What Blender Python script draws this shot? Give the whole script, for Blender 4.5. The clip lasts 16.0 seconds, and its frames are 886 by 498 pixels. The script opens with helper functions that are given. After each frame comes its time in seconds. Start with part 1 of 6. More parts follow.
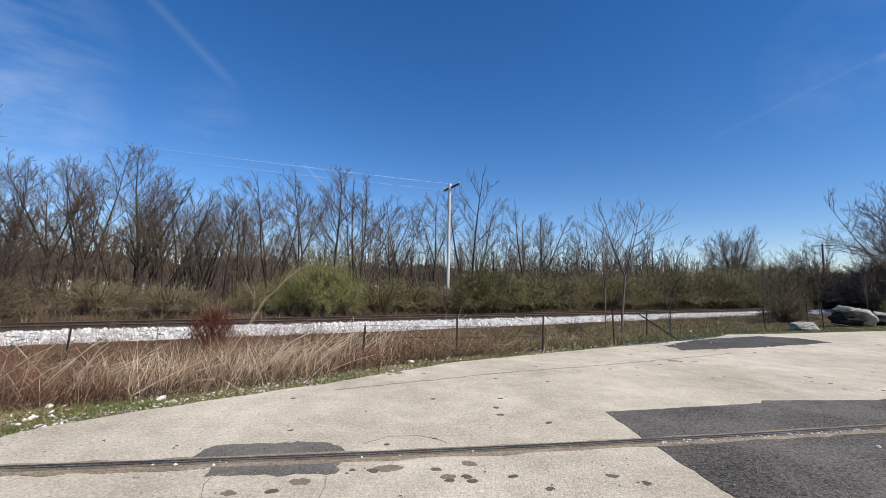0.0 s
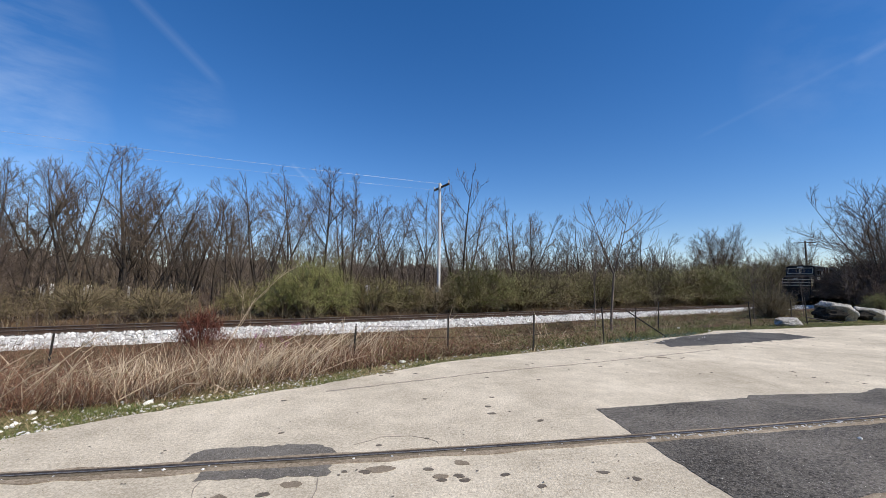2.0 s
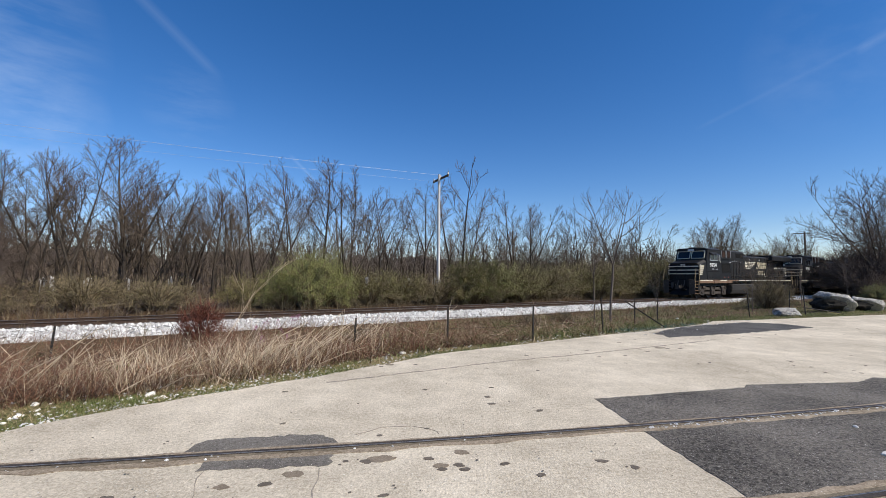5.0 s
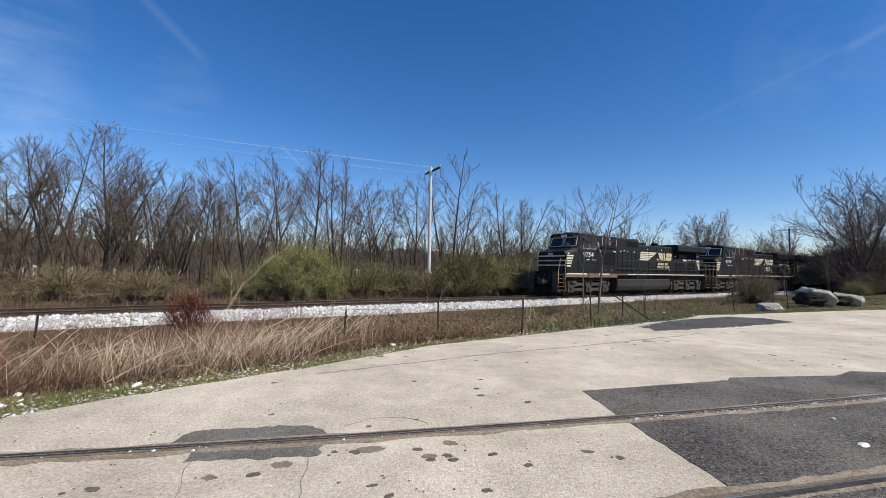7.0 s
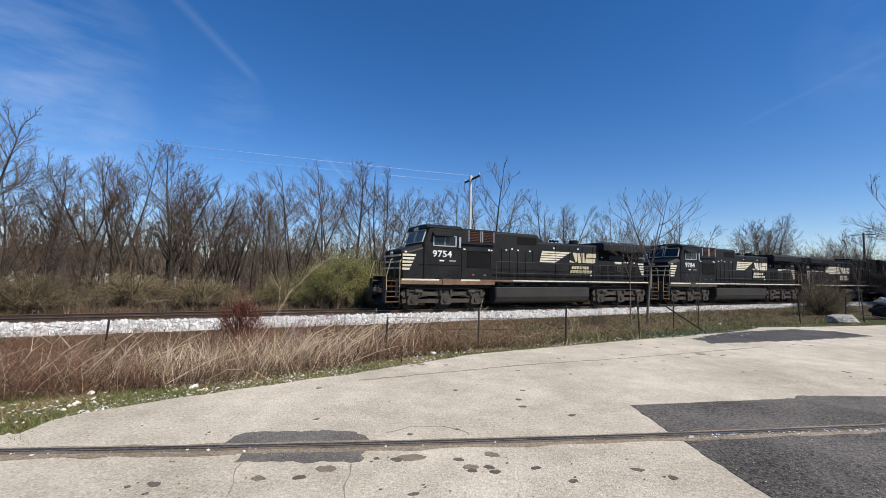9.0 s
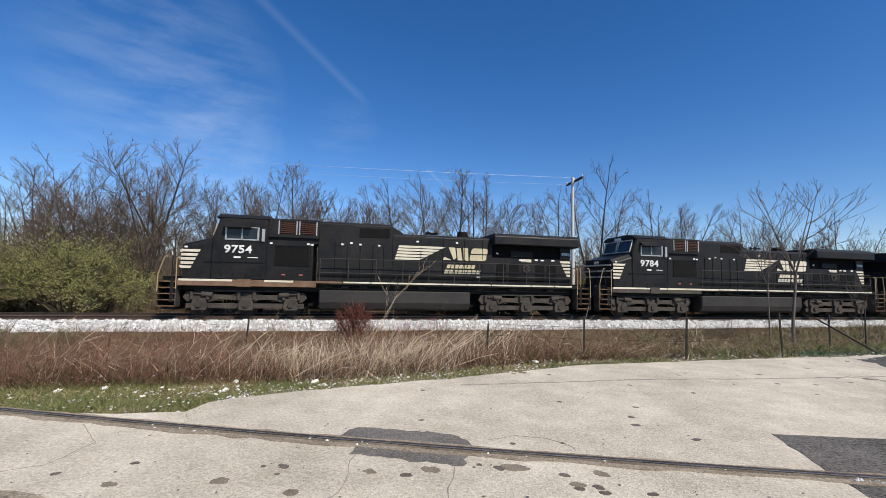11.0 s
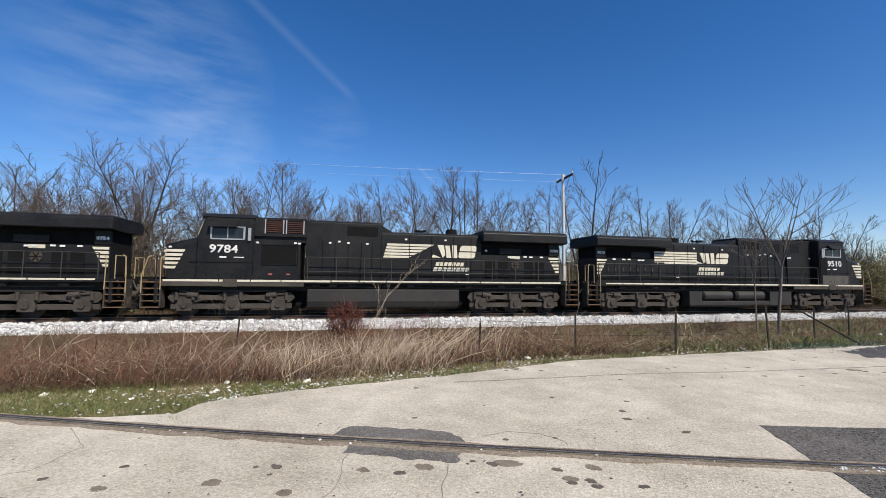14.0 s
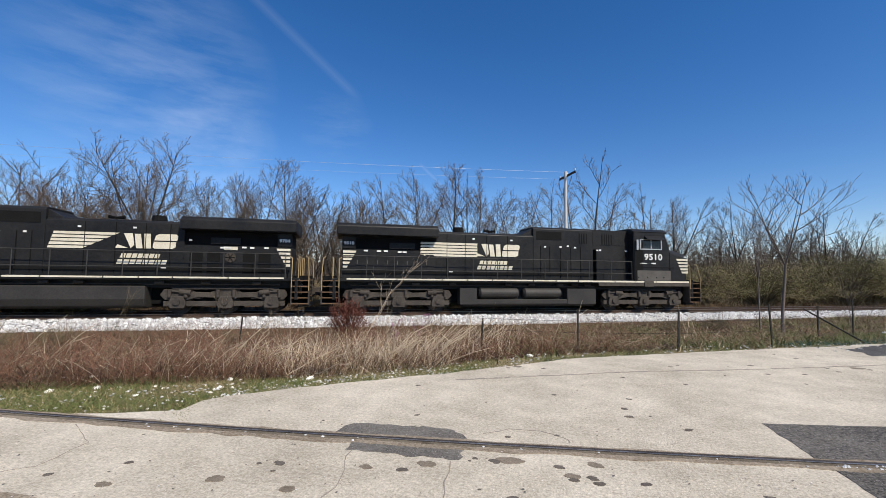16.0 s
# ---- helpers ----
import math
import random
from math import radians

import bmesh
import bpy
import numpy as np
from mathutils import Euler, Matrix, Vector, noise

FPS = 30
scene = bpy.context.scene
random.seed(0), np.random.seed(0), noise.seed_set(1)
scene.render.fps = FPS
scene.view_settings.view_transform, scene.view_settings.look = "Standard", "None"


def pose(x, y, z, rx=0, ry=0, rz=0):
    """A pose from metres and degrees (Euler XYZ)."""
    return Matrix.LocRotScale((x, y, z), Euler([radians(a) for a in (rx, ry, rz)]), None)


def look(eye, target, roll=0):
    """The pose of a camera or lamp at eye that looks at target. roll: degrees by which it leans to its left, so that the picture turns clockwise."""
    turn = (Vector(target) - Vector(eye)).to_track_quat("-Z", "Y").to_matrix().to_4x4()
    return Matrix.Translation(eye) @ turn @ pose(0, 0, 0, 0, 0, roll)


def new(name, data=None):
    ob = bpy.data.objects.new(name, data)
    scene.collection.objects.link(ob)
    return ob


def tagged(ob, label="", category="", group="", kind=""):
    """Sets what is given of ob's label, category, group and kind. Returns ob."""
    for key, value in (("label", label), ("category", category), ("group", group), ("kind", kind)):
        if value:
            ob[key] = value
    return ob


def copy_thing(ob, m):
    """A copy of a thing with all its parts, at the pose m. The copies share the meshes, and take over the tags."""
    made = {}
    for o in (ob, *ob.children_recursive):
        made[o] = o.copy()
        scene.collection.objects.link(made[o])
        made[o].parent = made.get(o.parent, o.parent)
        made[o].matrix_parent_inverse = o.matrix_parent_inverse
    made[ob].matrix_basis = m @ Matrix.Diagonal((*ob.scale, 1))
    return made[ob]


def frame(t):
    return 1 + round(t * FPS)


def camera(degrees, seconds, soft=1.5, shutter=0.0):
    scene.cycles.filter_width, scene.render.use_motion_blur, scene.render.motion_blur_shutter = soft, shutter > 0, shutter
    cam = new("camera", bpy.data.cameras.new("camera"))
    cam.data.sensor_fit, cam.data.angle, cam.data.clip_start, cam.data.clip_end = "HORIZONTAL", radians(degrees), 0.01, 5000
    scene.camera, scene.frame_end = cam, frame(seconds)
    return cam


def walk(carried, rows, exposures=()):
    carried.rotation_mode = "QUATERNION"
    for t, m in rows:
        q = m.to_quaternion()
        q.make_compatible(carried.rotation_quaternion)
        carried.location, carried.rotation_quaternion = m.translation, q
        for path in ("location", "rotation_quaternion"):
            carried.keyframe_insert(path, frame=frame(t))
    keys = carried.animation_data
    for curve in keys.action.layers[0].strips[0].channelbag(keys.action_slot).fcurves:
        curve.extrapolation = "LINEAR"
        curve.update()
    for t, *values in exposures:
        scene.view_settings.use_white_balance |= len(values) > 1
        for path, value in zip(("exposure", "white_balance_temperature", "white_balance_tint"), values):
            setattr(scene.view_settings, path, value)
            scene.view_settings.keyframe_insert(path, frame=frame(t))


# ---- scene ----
cam = camera(94.0, 16.0, soft=0.72)
EYE = 1.5
# seconds, yaw, pitch, roll of a camera turned in the hand
TURNS = [
    (0, 0.00, 4.89, -1.23),
    (0.5, -0.53, 4.92, -1.16),
    (1, -1.03, 4.94, -1.05),
    (1.5, -1.28, 4.94, -0.83),
    (2, -1.27, 4.88, -0.66),
    (2.5, -1.09, 4.70, -0.44),
    (3, -0.95, 4.43, -0.32),
    (3.5, -0.87, 4.22, -0.22),
    (6, -1.96, 3.18, -0.84),
    (6.5, -2.34, 2.83, -0.99),
    (7, -2.61, 2.70, -1.03),
    (7.5, -2.55, 2.88, -1.12),
    (8, -1.92, 3.17, -1.13),
    (8.5, -0.17, 3.52, -1.15),
    (9, 2.96, 3.75, -1.06),
    (9.5, 7.75, 3.96, -1.01),
    (10, 13.13, 4.15, -0.77),
    (12.5, 17.74, 4.39, -1.38),
    (13, 16.51, 4.22, -1.16),
    (13.5, 15.96, 4.11, -0.79),
    (14, 15.61, 4.04, -0.61),
    (14.5, 15.23, 4.07, -0.58),
    (15, 14.87, 4.04, -0.54),
    (15.5, 14.94, 3.93, -0.57),
    (16, 15.93, 3.71, -0.66),
]
walk(cam, [(t, pose(0, 0, EYE, 90 + p, r, y)) for t, y, p, r in TURNS])

# ---- light ----
SUN_TO = Vector((0.68, -0.46, 0.82)).normalized()
world = bpy.data.worlds.new("sky")
scene.world = world
world.use_nodes = True
wt = world.node_tree
for nd in list(wt.nodes):
    wt.nodes.remove(nd)


sky = wt.nodes.new("ShaderNodeTexSky")
sky.sky_type = "NISHITA"
sky.sun_disc = False
sky.sun_elevation = math.asin(SUN_TO.z)
sky.sun_rotation = math.atan2(SUN_TO.x, SUN_TO.y)
sky.altitude = 200
sky.air_density = 1.0
sky.dust_density = 0.0
sky.ozone_density = 1.6
back = wt.nodes.new("ShaderNodeBackground")
back.inputs[1].default_value = 0.12
wout = wt.nodes.new("ShaderNodeOutputWorld")
wco = wt.nodes.new("ShaderNodeTexCoord")


def wmath(op, a, b=None, c=None, clamp=False):
    nd = wt.nodes.new("ShaderNodeMath")
    nd.operation, nd.use_clamp = op, clamp
    for i, v in enumerate((a, b, c)):
        if v is None:
            continue
        if isinstance(v, (int, float)):
            nd.inputs[i].default_value = v
        else:
            wt.links.new(v, nd.inputs[i])
    return nd.outputs[0]


def wdot(vec):
    nd = wt.nodes.new("ShaderNodeVectorMath")
    nd.operation = "DOT_PRODUCT"
    wt.links.new(wco.outputs["Generated"], nd.inputs[0])
    nd.inputs[1].default_value = vec
    return nd.outputs["Value"]


def wnoise(scale, stretch, detail=6, rough=0.6):
    mp = wt.nodes.new("ShaderNodeMapping")
    mp.inputs["Scale"].default_value = stretch
    mp.inputs["Rotation"].default_value = (0.06, -0.1, 0.4)
    wt.links.new(wco.outputs["Generated"], mp.inputs[0])
    nz = wt.nodes.new("ShaderNodeTexNoise")
    nz.inputs["Scale"].default_value, nz.inputs["Detail"].default_value, nz.inputs["Roughness"].default_value = scale, detail, rough
    wt.links.new(mp.outputs[0], nz.inputs["Vector"])
    return nz.outputs["Fac"]


def sky_way(az, el):
    az, el = radians(az), radians(el)
    return Vector((math.sin(az) * math.cos(el), math.cos(az) * math.cos(el), math.sin(el)))


def trail(a, b, width, strength):
    """A vapour trail between two sky directions (azimuth, elevation)."""
    va, vb = sky_way(*a), sky_way(*b)
    n = va.cross(vb).normalized()
    mid = (va + vb).normalized()
    half = mid.dot(va)
    off = wmath("ABSOLUTE", wdot(n))
    core = wmath("SUBTRACT", 1.0, wmath("DIVIDE", off, width), clamp=True)
    along = wmath("MULTIPLY", wmath("SUBTRACT", wdot(mid), half), 1.0 / max(1e-4, (1 - half) * 0.4), clamp=True)
    return wmath("MULTIPLY", wmath("MULTIPLY", core, along), strength)


def cirrus(way, spread, strength, scale, stretch):
    blob = wmath("MULTIPLY", wmath("SUBTRACT", wdot(sky_way(*way)), math.cos(radians(spread))), 1.0 / (1 - math.cos(radians(spread))), clamp=True)
    wisps = wmath("MULTIPLY", wmath("SUBTRACT", wnoise(scale, stretch), 0.38), 3.0, clamp=True)
    return wmath("MULTIPLY", wmath("MULTIPLY", blob, wisps), strength)


cloud = cirrus((-52, 21), 13, 0.17, 3.4, (1.0, 1.6, 6.5))
for piece in (cirrus((-46, 15), 8, 0.19, 4.4, (1.0, 2.0, 4.4)), cirrus((-31, 19.3), 5, 0.06, 7.0, (1.0, 2.0, 6.0)), cirrus((46, 22), 8, 0.06, 4.0, (1.0, 2.0, 3.0)),
              trail((-45.5, 34), (-27.6, 22.8), 0.013, 0.05), trail((33.0, 17.2), (48.5, 22.3), 0.006, 0.02), trail((47.0, 21.6), (54.0, 24.0), 0.010, 0.06), trail((-19.5, 15.4), (-15.4, 11.6), 0.005, 0.08)):
    cloud = wmath("ADD", cloud, piece, clamp=True)
rich = wt.nodes.new("ShaderNodeHueSaturation")
rich.inputs["Saturation"].default_value = 1.3
rich.inputs["Value"].default_value = 1.0
tint = wt.nodes.new("ShaderNodeMix")
tint.data_type, tint.blend_type = "RGBA", "MULTIPLY"
tint.inputs[0].default_value = 1.0
wt.links.new(sky.outputs[0], tint.inputs[6])
tint.inputs[7].default_value = (0.965, 0.965, 1.10, 1)
wt.links.new(tint.outputs[2], rich.inputs["Color"])
cmix = wt.nodes.new("ShaderNodeMix")
cmix.data_type = "RGBA"
wt.links.new(cloud, cmix.inputs[0])
wt.links.new(rich.outputs[0], cmix.inputs[6])
cmix.inputs[7].default_value = (6.9, 7.8, 9.0, 1)
wt.links.new(cmix.outputs[2], back.inputs[0])
wt.links.new(back.outputs[0], wout.inputs[0])

sun = new("sun", bpy.data.lights.new("sun", "SUN"))
sun.data.energy, sun.data.angle, sun.data.color = 5.0, radians(0.53), (1.0, 0.915, 0.78)
sun.matrix_world = look((0, 0, 60), Vector((0, 0, 60)) - SUN_TO)
scene.view_settings.exposure = 0.0

# ---- the plan ----
TRACK = radians(29.38)                       # the main line runs away to the east-north-east
TD = Vector((math.cos(TRACK), math.sin(TRACK), 0))
TN = Vector((-math.sin(TRACK), math.cos(TRACK), 0))
CENTRE = 22.54                               # distance of the main line's centre
RAIL_Z = EYE - 1.925                         # top of the main line's rails


def tp(q, d, z=0.0):
    """A place by its way along the main line and its distance from it."""
    return TD * q + TN * d + Vector((0, 0, z))


def to_qd(x, y):
    return x * TD.x + y * TD.y, x * TN.x + y * TN.y


EDGE = [(-1.75, 5.15), (-1.61, 5.5), (-0.83, 5.8), (0.27, 6.03), (1.8, 6.35), (4.2, 7.0), (7.3, 7.14), (11.1, 7.21), (14.0, 7.35), (15.6, 7.68), (18.5, 7.0), (24.0, 5.97), (27.1, 5.28), (40.0, 3.0)]
SHAPE = [(-400, 0), (-30, -0.06), (6.0, -0.05), (7.2, -0.06), (8.2, -0.14), (9.5, -0.33), (11.0, -0.52), (14.0, -0.78), (17.0, -0.90), (19.3, -0.92), (25.8, -1.0), (28.0, -0.6), (33.0, -0.35), (60.0, -0.2), (900, 0.2)]


def lerp_table(table, v):
    for (a, za), (b, zb) in zip(table, table[1:]):
        if v <= b:
            f = max(0.0, (v - a) / (b - a))
            return za + (zb - za) * f
    return table[-1][1]


def edge_at(q):
    return lerp_table(EDGE, q)


def ground_z(q, d):
    z = lerp_table(SHAPE, d)
    if d > 7:
        # the bank gets shallower towards the rocks and the far end of the lot
        keep = 1 - 0.3 * min(1, max(0, (q - 14) / 16)) * (1 if d < 17 else max(0, 1 - (d - 17) / 4))
        z = z * keep if d < 21 else z
        z += 0.05 * noise.noise(Vector((q * 0.5, d * 0.5, 0)))
    return z


def rail_y(x):
    """The far rail of the old siding that is sunk in the lot."""
    return 3.87 + 0.17 * x + 0.0045 * x * x if x < 7 else 5.28 + (x - 7) * 0.233


# ---- materials ----
def make_mat(name, dark, light, scale=3.0, fine=40.0, rough=0.8, bump=0.3, metallic=0.0, random_by="", spec=0.5, mid=None, grain=1.5, speck=None, dist=0.02, rough_to=None):
    """Two-scale mottled surface; random_by: 'island' or 'object' shifts its shade piece by piece; speck: (colour, scale, threshold)."""
    m = bpy.data.materials.new(name)
    m.use_nodes = True
    t = m.node_tree
    b = t.nodes["Principled BSDF"]
    co = t.nodes.new("ShaderNodeTexCoord")

    def nz(s, detail=5):
        n = t.nodes.new("ShaderNodeTexNoise")
        n.inputs["Scale"].default_value, n.inputs["Detail"].default_value, n.inputs["Roughness"].default_value = s, detail, 0.62
        t.links.new(co.outputs["Object"], n.inputs["Vector"])
        return n.outputs["Fac"]

    def mt(op, a, c):
        n = t.nodes.new("ShaderNodeMath")
        n.operation, n.use_clamp = op, op == "ADD"
        for i, v in enumerate((a, c)):
            if isinstance(v, (int, float)):
                n.inputs[i].default_value = v
            else:
                t.links.new(v, n.inputs[i])
        return n.outputs[0]
    big, small = nz(scale), nz(fine, 3)
    fac = mt("ADD", mt("MULTIPLY", mt("SUBTRACT", big, 0.25), 1.25), mt("MULTIPLY", mt("SUBTRACT", small, 0.46), grain))
    if mid:
        fac = mt("ADD", fac, mt("MULTIPLY", mt("SUBTRACT", nz(mid, 6), 0.5), 0.8))
        fac = mt("ADD", fac, mt("MULTIPLY", mt("SUBTRACT", nz(fine * 0.45, 2), 0.5), grain * 0.75))
    if random_by:
        if random_by == "island":
            g = t.nodes.new("ShaderNodeNewGeometry")
            r = g.outputs["Random Per Island"]
        else:
            r = t.nodes.new("ShaderNodeObjectInfo").outputs["Random"]
        fac = mt("ADD", mt("MULTIPLY", r, 0.8), mt("MULTIPLY", fac, 0.35))
    mix = t.nodes.new("ShaderNodeMix")
    mix.data_type = "RGBA"
    t.links.new(fac, mix.inputs[0])
    mix.inputs[6].default_value, mix.inputs[7].default_value = (*dark, 1), (*light, 1)
    col = mix.outputs[2]
    if speck:
        v = t.nodes.new("ShaderNodeTexVoronoi")
        v.inputs["Scale"].default_value = speck[1]
        t.links.new(co.outputs["Object"], v.inputs["Vector"])
        k = mt("ADD", mt("MULTIPLY", mt("SUBTRACT", speck[2], v.outputs["Distance"]), 14.0), 0.0)
        mix2 = t.nodes.new("ShaderNodeMix")
        mix2.data_type = "RGBA"
        t.links.new(k, mix2.inputs[0])
        t.links.new(col, mix2.inputs[6])
        mix2.inputs[7].default_value = (*speck[0], 1)
        col = mix2.outputs[2]
    t.links.new(col, b.inputs["Base Color"])
    if rough_to is not None:
        rr = t.nodes.new("ShaderNodeMapRange")
        t.links.new(big, rr.inputs["Value"])
        rr.inputs["From Min"].default_value, rr.inputs["From Max"].default_value = 0.3, 0.7
        rr.inputs["To Min"].default_value, rr.inputs["To Max"].default_value = rough, rough_to
        t.links.new(rr.outputs[0], b.inputs["Roughness"])
    else:
        b.inputs["Roughness"].default_value = rough
    b.inputs["Metallic"].default_value = metallic
    b.inputs["Specular IOR Level"].default_value = spec
    if bump:
        bp = t.nodes.new("ShaderNodeBump")
        bp.inputs["Strength"].default_value, bp.inputs["Distance"].default_value = bump, dist
        t.links.new(small, bp.inputs["Height"])
        t.links.new(bp.outputs[0], b.inputs["Normal"])
    return m


M_LOT = make_mat("weathered_concrete", (0.39, 0.335, 0.25), (0.88, 0.785, 0.625), 0.5, 60, 0.9, 0.8, spec=0.2, speck=((0.25, 0.21, 0.16), 22, 0.10), dist=0.012, mid=2.6, grain=1.35)
M_PATCH = make_mat("coarse_asphalt", (0.036, 0.032, 0.027), (0.30, 0.27, 0.23), 1.0, 60, 0.9, 1.0, spec=0.25, mid=32.0, speck=((0.44, 0.42, 0.39), 60, 0.2), dist=0.02)
M_PATCH_FAR = make_mat("fresh_asphalt", (0.03, 0.028, 0.026), (0.19, 0.175, 0.155), 0.9, 60, 0.85, 0.7, spec=0.3)
M_STAIN = make_mat("oil_stain", (0.15, 0.118, 0.082), (0.36, 0.298, 0.222), 5, 70, 0.85, 0.4, spec=0.3)
M_STAIN_SMALL = make_mat("oil_drop", (0.085, 0.07, 0.055), (0.22, 0.185, 0.145), 9, 70, 0.8, 0.3, spec=0.3)
M_PATCH_OLD = make_mat("faded_asphalt", (0.10, 0.09, 0.077), (0.31, 0.283, 0.243), 1.6, 110, 0.9, 0.8, spec=0.2, mid=24.0, speck=((0.5, 0.47, 0.42), 40, 0.17), dist=0.015)
M_CRACK = make_mat("crack_filler", (0.22, 0.19, 0.155), (0.42, 0.37, 0.31), 3, 40, 0.9, 0.3, spec=0.2)
M_GROOVE = make_mat("groove_dirt", (0.10, 0.08, 0.055), (0.30, 0.25, 0.18), 4, 60, 0.95, 0.6, spec=0.2)
M_OLDRAIL = make_mat("sunk_rail_steel", (0.03, 0.025, 0.022), (0.13, 0.108, 0.09), 2.5, 30, 0.65, 0.25, spec=0.12)
M_RAILWORN = make_mat("worn_rail_steel", (0.12, 0.11, 0.10), (0.55, 0.52, 0.48), 1.6, 30, 0.35, 0.1, metallic=0.6)
M_DIRT = make_mat("packed_brown_dirt", (0.20, 0.155, 0.105), (0.50, 0.42, 0.32), 1.3, 60, 0.95, 0.6, spec=0.1, mid=12.0)
M_RAIL = make_mat("rail_rust", (0.035, 0.022, 0.015), (0.10, 0.06, 0.04), 3, 40, 0.75, 0.3, metallic=0.2)
M_RAILHEAD = make_mat("polished_rail", (0.35, 0.34, 0.33), (0.55, 0.54, 0.52), 3, 40, 0.3, 0.1, metallic=0.9)
M_TIE = make_mat("creosoted_wood", (0.03, 0.022, 0.016), (0.10, 0.075, 0.055), 4, 50, 0.9, 0.5, random_by="object")
M_BALLAST = make_mat("white_limestone", (0.38, 0.37, 0.35), (0.78, 0.77, 0.74), 2.0, 14, 0.95, 1.0, spec=0.2, dist=0.09)
M_FOUL = make_mat("oily_ballast", (0.035, 0.027, 0.02), (0.17, 0.135, 0.10), 1.5, 16, 0.95, 1.0, spec=0.2, dist=0.06)
M_STONE = make_mat("limestone_chips", (0.28, 0.27, 0.255), (0.85, 0.84, 0.81), 6, 20, 0.95, 0.6, random_by="island", spec=0.2)
M_EARTH = make_mat("earth_and_litter", (0.045, 0.03, 0.018), (0.19, 0.125, 0.075), 0.35, 9, 0.95, 0.8, spec=0.1, dist=0.05)
M_TURF = make_mat("matted_turf", (0.075, 0.07, 0.026), (0.30, 0.25, 0.125), 1.4, 45, 0.9, 0.8, spec=0.1, mid=9.0, dist=0.03)
M_WEED = make_mat("dead_weed", (0.034, 0.0175, 0.011), (0.30, 0.156, 0.094), 0.9, 20, 0.8, 0, random_by="island", spec=0.2)
M_STRAW = make_mat("bleached_straw", (0.27, 0.19, 0.115), (0.74, 0.61, 0.44), 3, 20, 0.75, 0, random_by="island", spec=0.2)
M_MAUVE = make_mat("mauve_buds", (0.24, 0.08, 0.16), (0.46, 0.2, 0.33), 5, 30, 0.7, 0, random_by="island", spec=0.2)
M_TANGLE = make_mat("reddish_tangle", (0.06, 0.022, 0.016), (0.20, 0.075, 0.05), 3, 20, 0.85, 0, random_by="island", spec=0.15)
M_GRASS = make_mat("spring_grass", (0.065, 0.09, 0.022), (0.23, 0.245, 0.085), 1.2, 20, 0.6, 0, random_by="island", spec=0.3)
M_DRYGRASS = make_mat("dry_grass", (0.25, 0.19, 0.10), (0.52, 0.42, 0.25), 1.2, 20, 0.8, 0, random_by="island", spec=0.2)
M_LITTER = make_mat("white_litter", (0.52, 0.49, 0.42), (0.86, 0.83, 0.75), 9, 30, 0.7, 0.1, random_by="island")
M_BARK = make_mat("grey_bark", (0.03, 0.024, 0.019), (0.125, 0.10, 0.078), 2.5, 30, 0.9, 0.6, spec=0.15)
M_TWIG = make_mat("bare_twigs", (0.055, 0.042, 0.032), (0.20, 0.158, 0.12), 0.8, 10, 0.85, 0, random_by="island", spec=0.15)
M_TWIG_PALE = make_mat("sunlit_twigs", (0.07, 0.055, 0.045), (0.22, 0.18, 0.15), 0.8, 10, 0.85, 0, random_by="island", spec=0.15)
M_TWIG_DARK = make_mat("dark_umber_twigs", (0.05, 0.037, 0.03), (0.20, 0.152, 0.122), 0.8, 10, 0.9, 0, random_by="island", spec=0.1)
M_BRUSH = make_mat("brown_brush", (0.06, 0.047, 0.028), (0.28, 0.22, 0.135), 0.3, 6, 0.85, 0, random_by="island", spec=0.15)
M_LEAF = make_mat("budding_leaves", (0.085, 0.095, 0.026), (0.27, 0.275, 0.09), 0.6, 6, 0.6, 0, random_by="island", spec=0.3)
M_OLIVE = make_mat("olive_buds", (0.085, 0.08, 0.028), (0.27, 0.25, 0.095), 0.5, 6, 0.7, 0, random_by="island", spec=0.2)
# near-black that carries the shaded side of the boulders
M_ROCKSHADE = make_mat("rock_shade_black", (0.012, 0.011, 0.01), (0.055, 0.05, 0.043), 2.5, 14, 0.95, 1.0, spec=0.1, dist=0.06)
M_ROCK = make_mat("grey_boulder", (0.15, 0.138, 0.12), (0.90, 0.865, 0.80), 1.8, 16, 0.95, 1.0, spec=0.1, dist=0.09)
M_POST = make_mat("dark_steel_post", (0.014, 0.013, 0.011), (0.05, 0.042, 0.035), 6, 40, 0.7, 0.2, metallic=0.3)
M_POLE = make_mat("pale_pole", (0.46, 0.45, 0.43), (0.74, 0.73, 0.71), 1.5, 20, 0.8, 0.2)
M_WOODPOLE = make_mat("dark_wood_pole", (0.04, 0.03, 0.023), (0.11, 0.085, 0.065), 1.5, 20, 0.9, 0.2)
M_WIRE = make_mat("bright_wire", (0.55, 0.55, 0.55), (0.75, 0.75, 0.75), 3, 10, 0.35, 0, metallic=0.7)
M_NET = make_mat("green_netting", (0.02, 0.075, 0.055), (0.05, 0.16, 0.12), 3, 30, 0.7, 0)

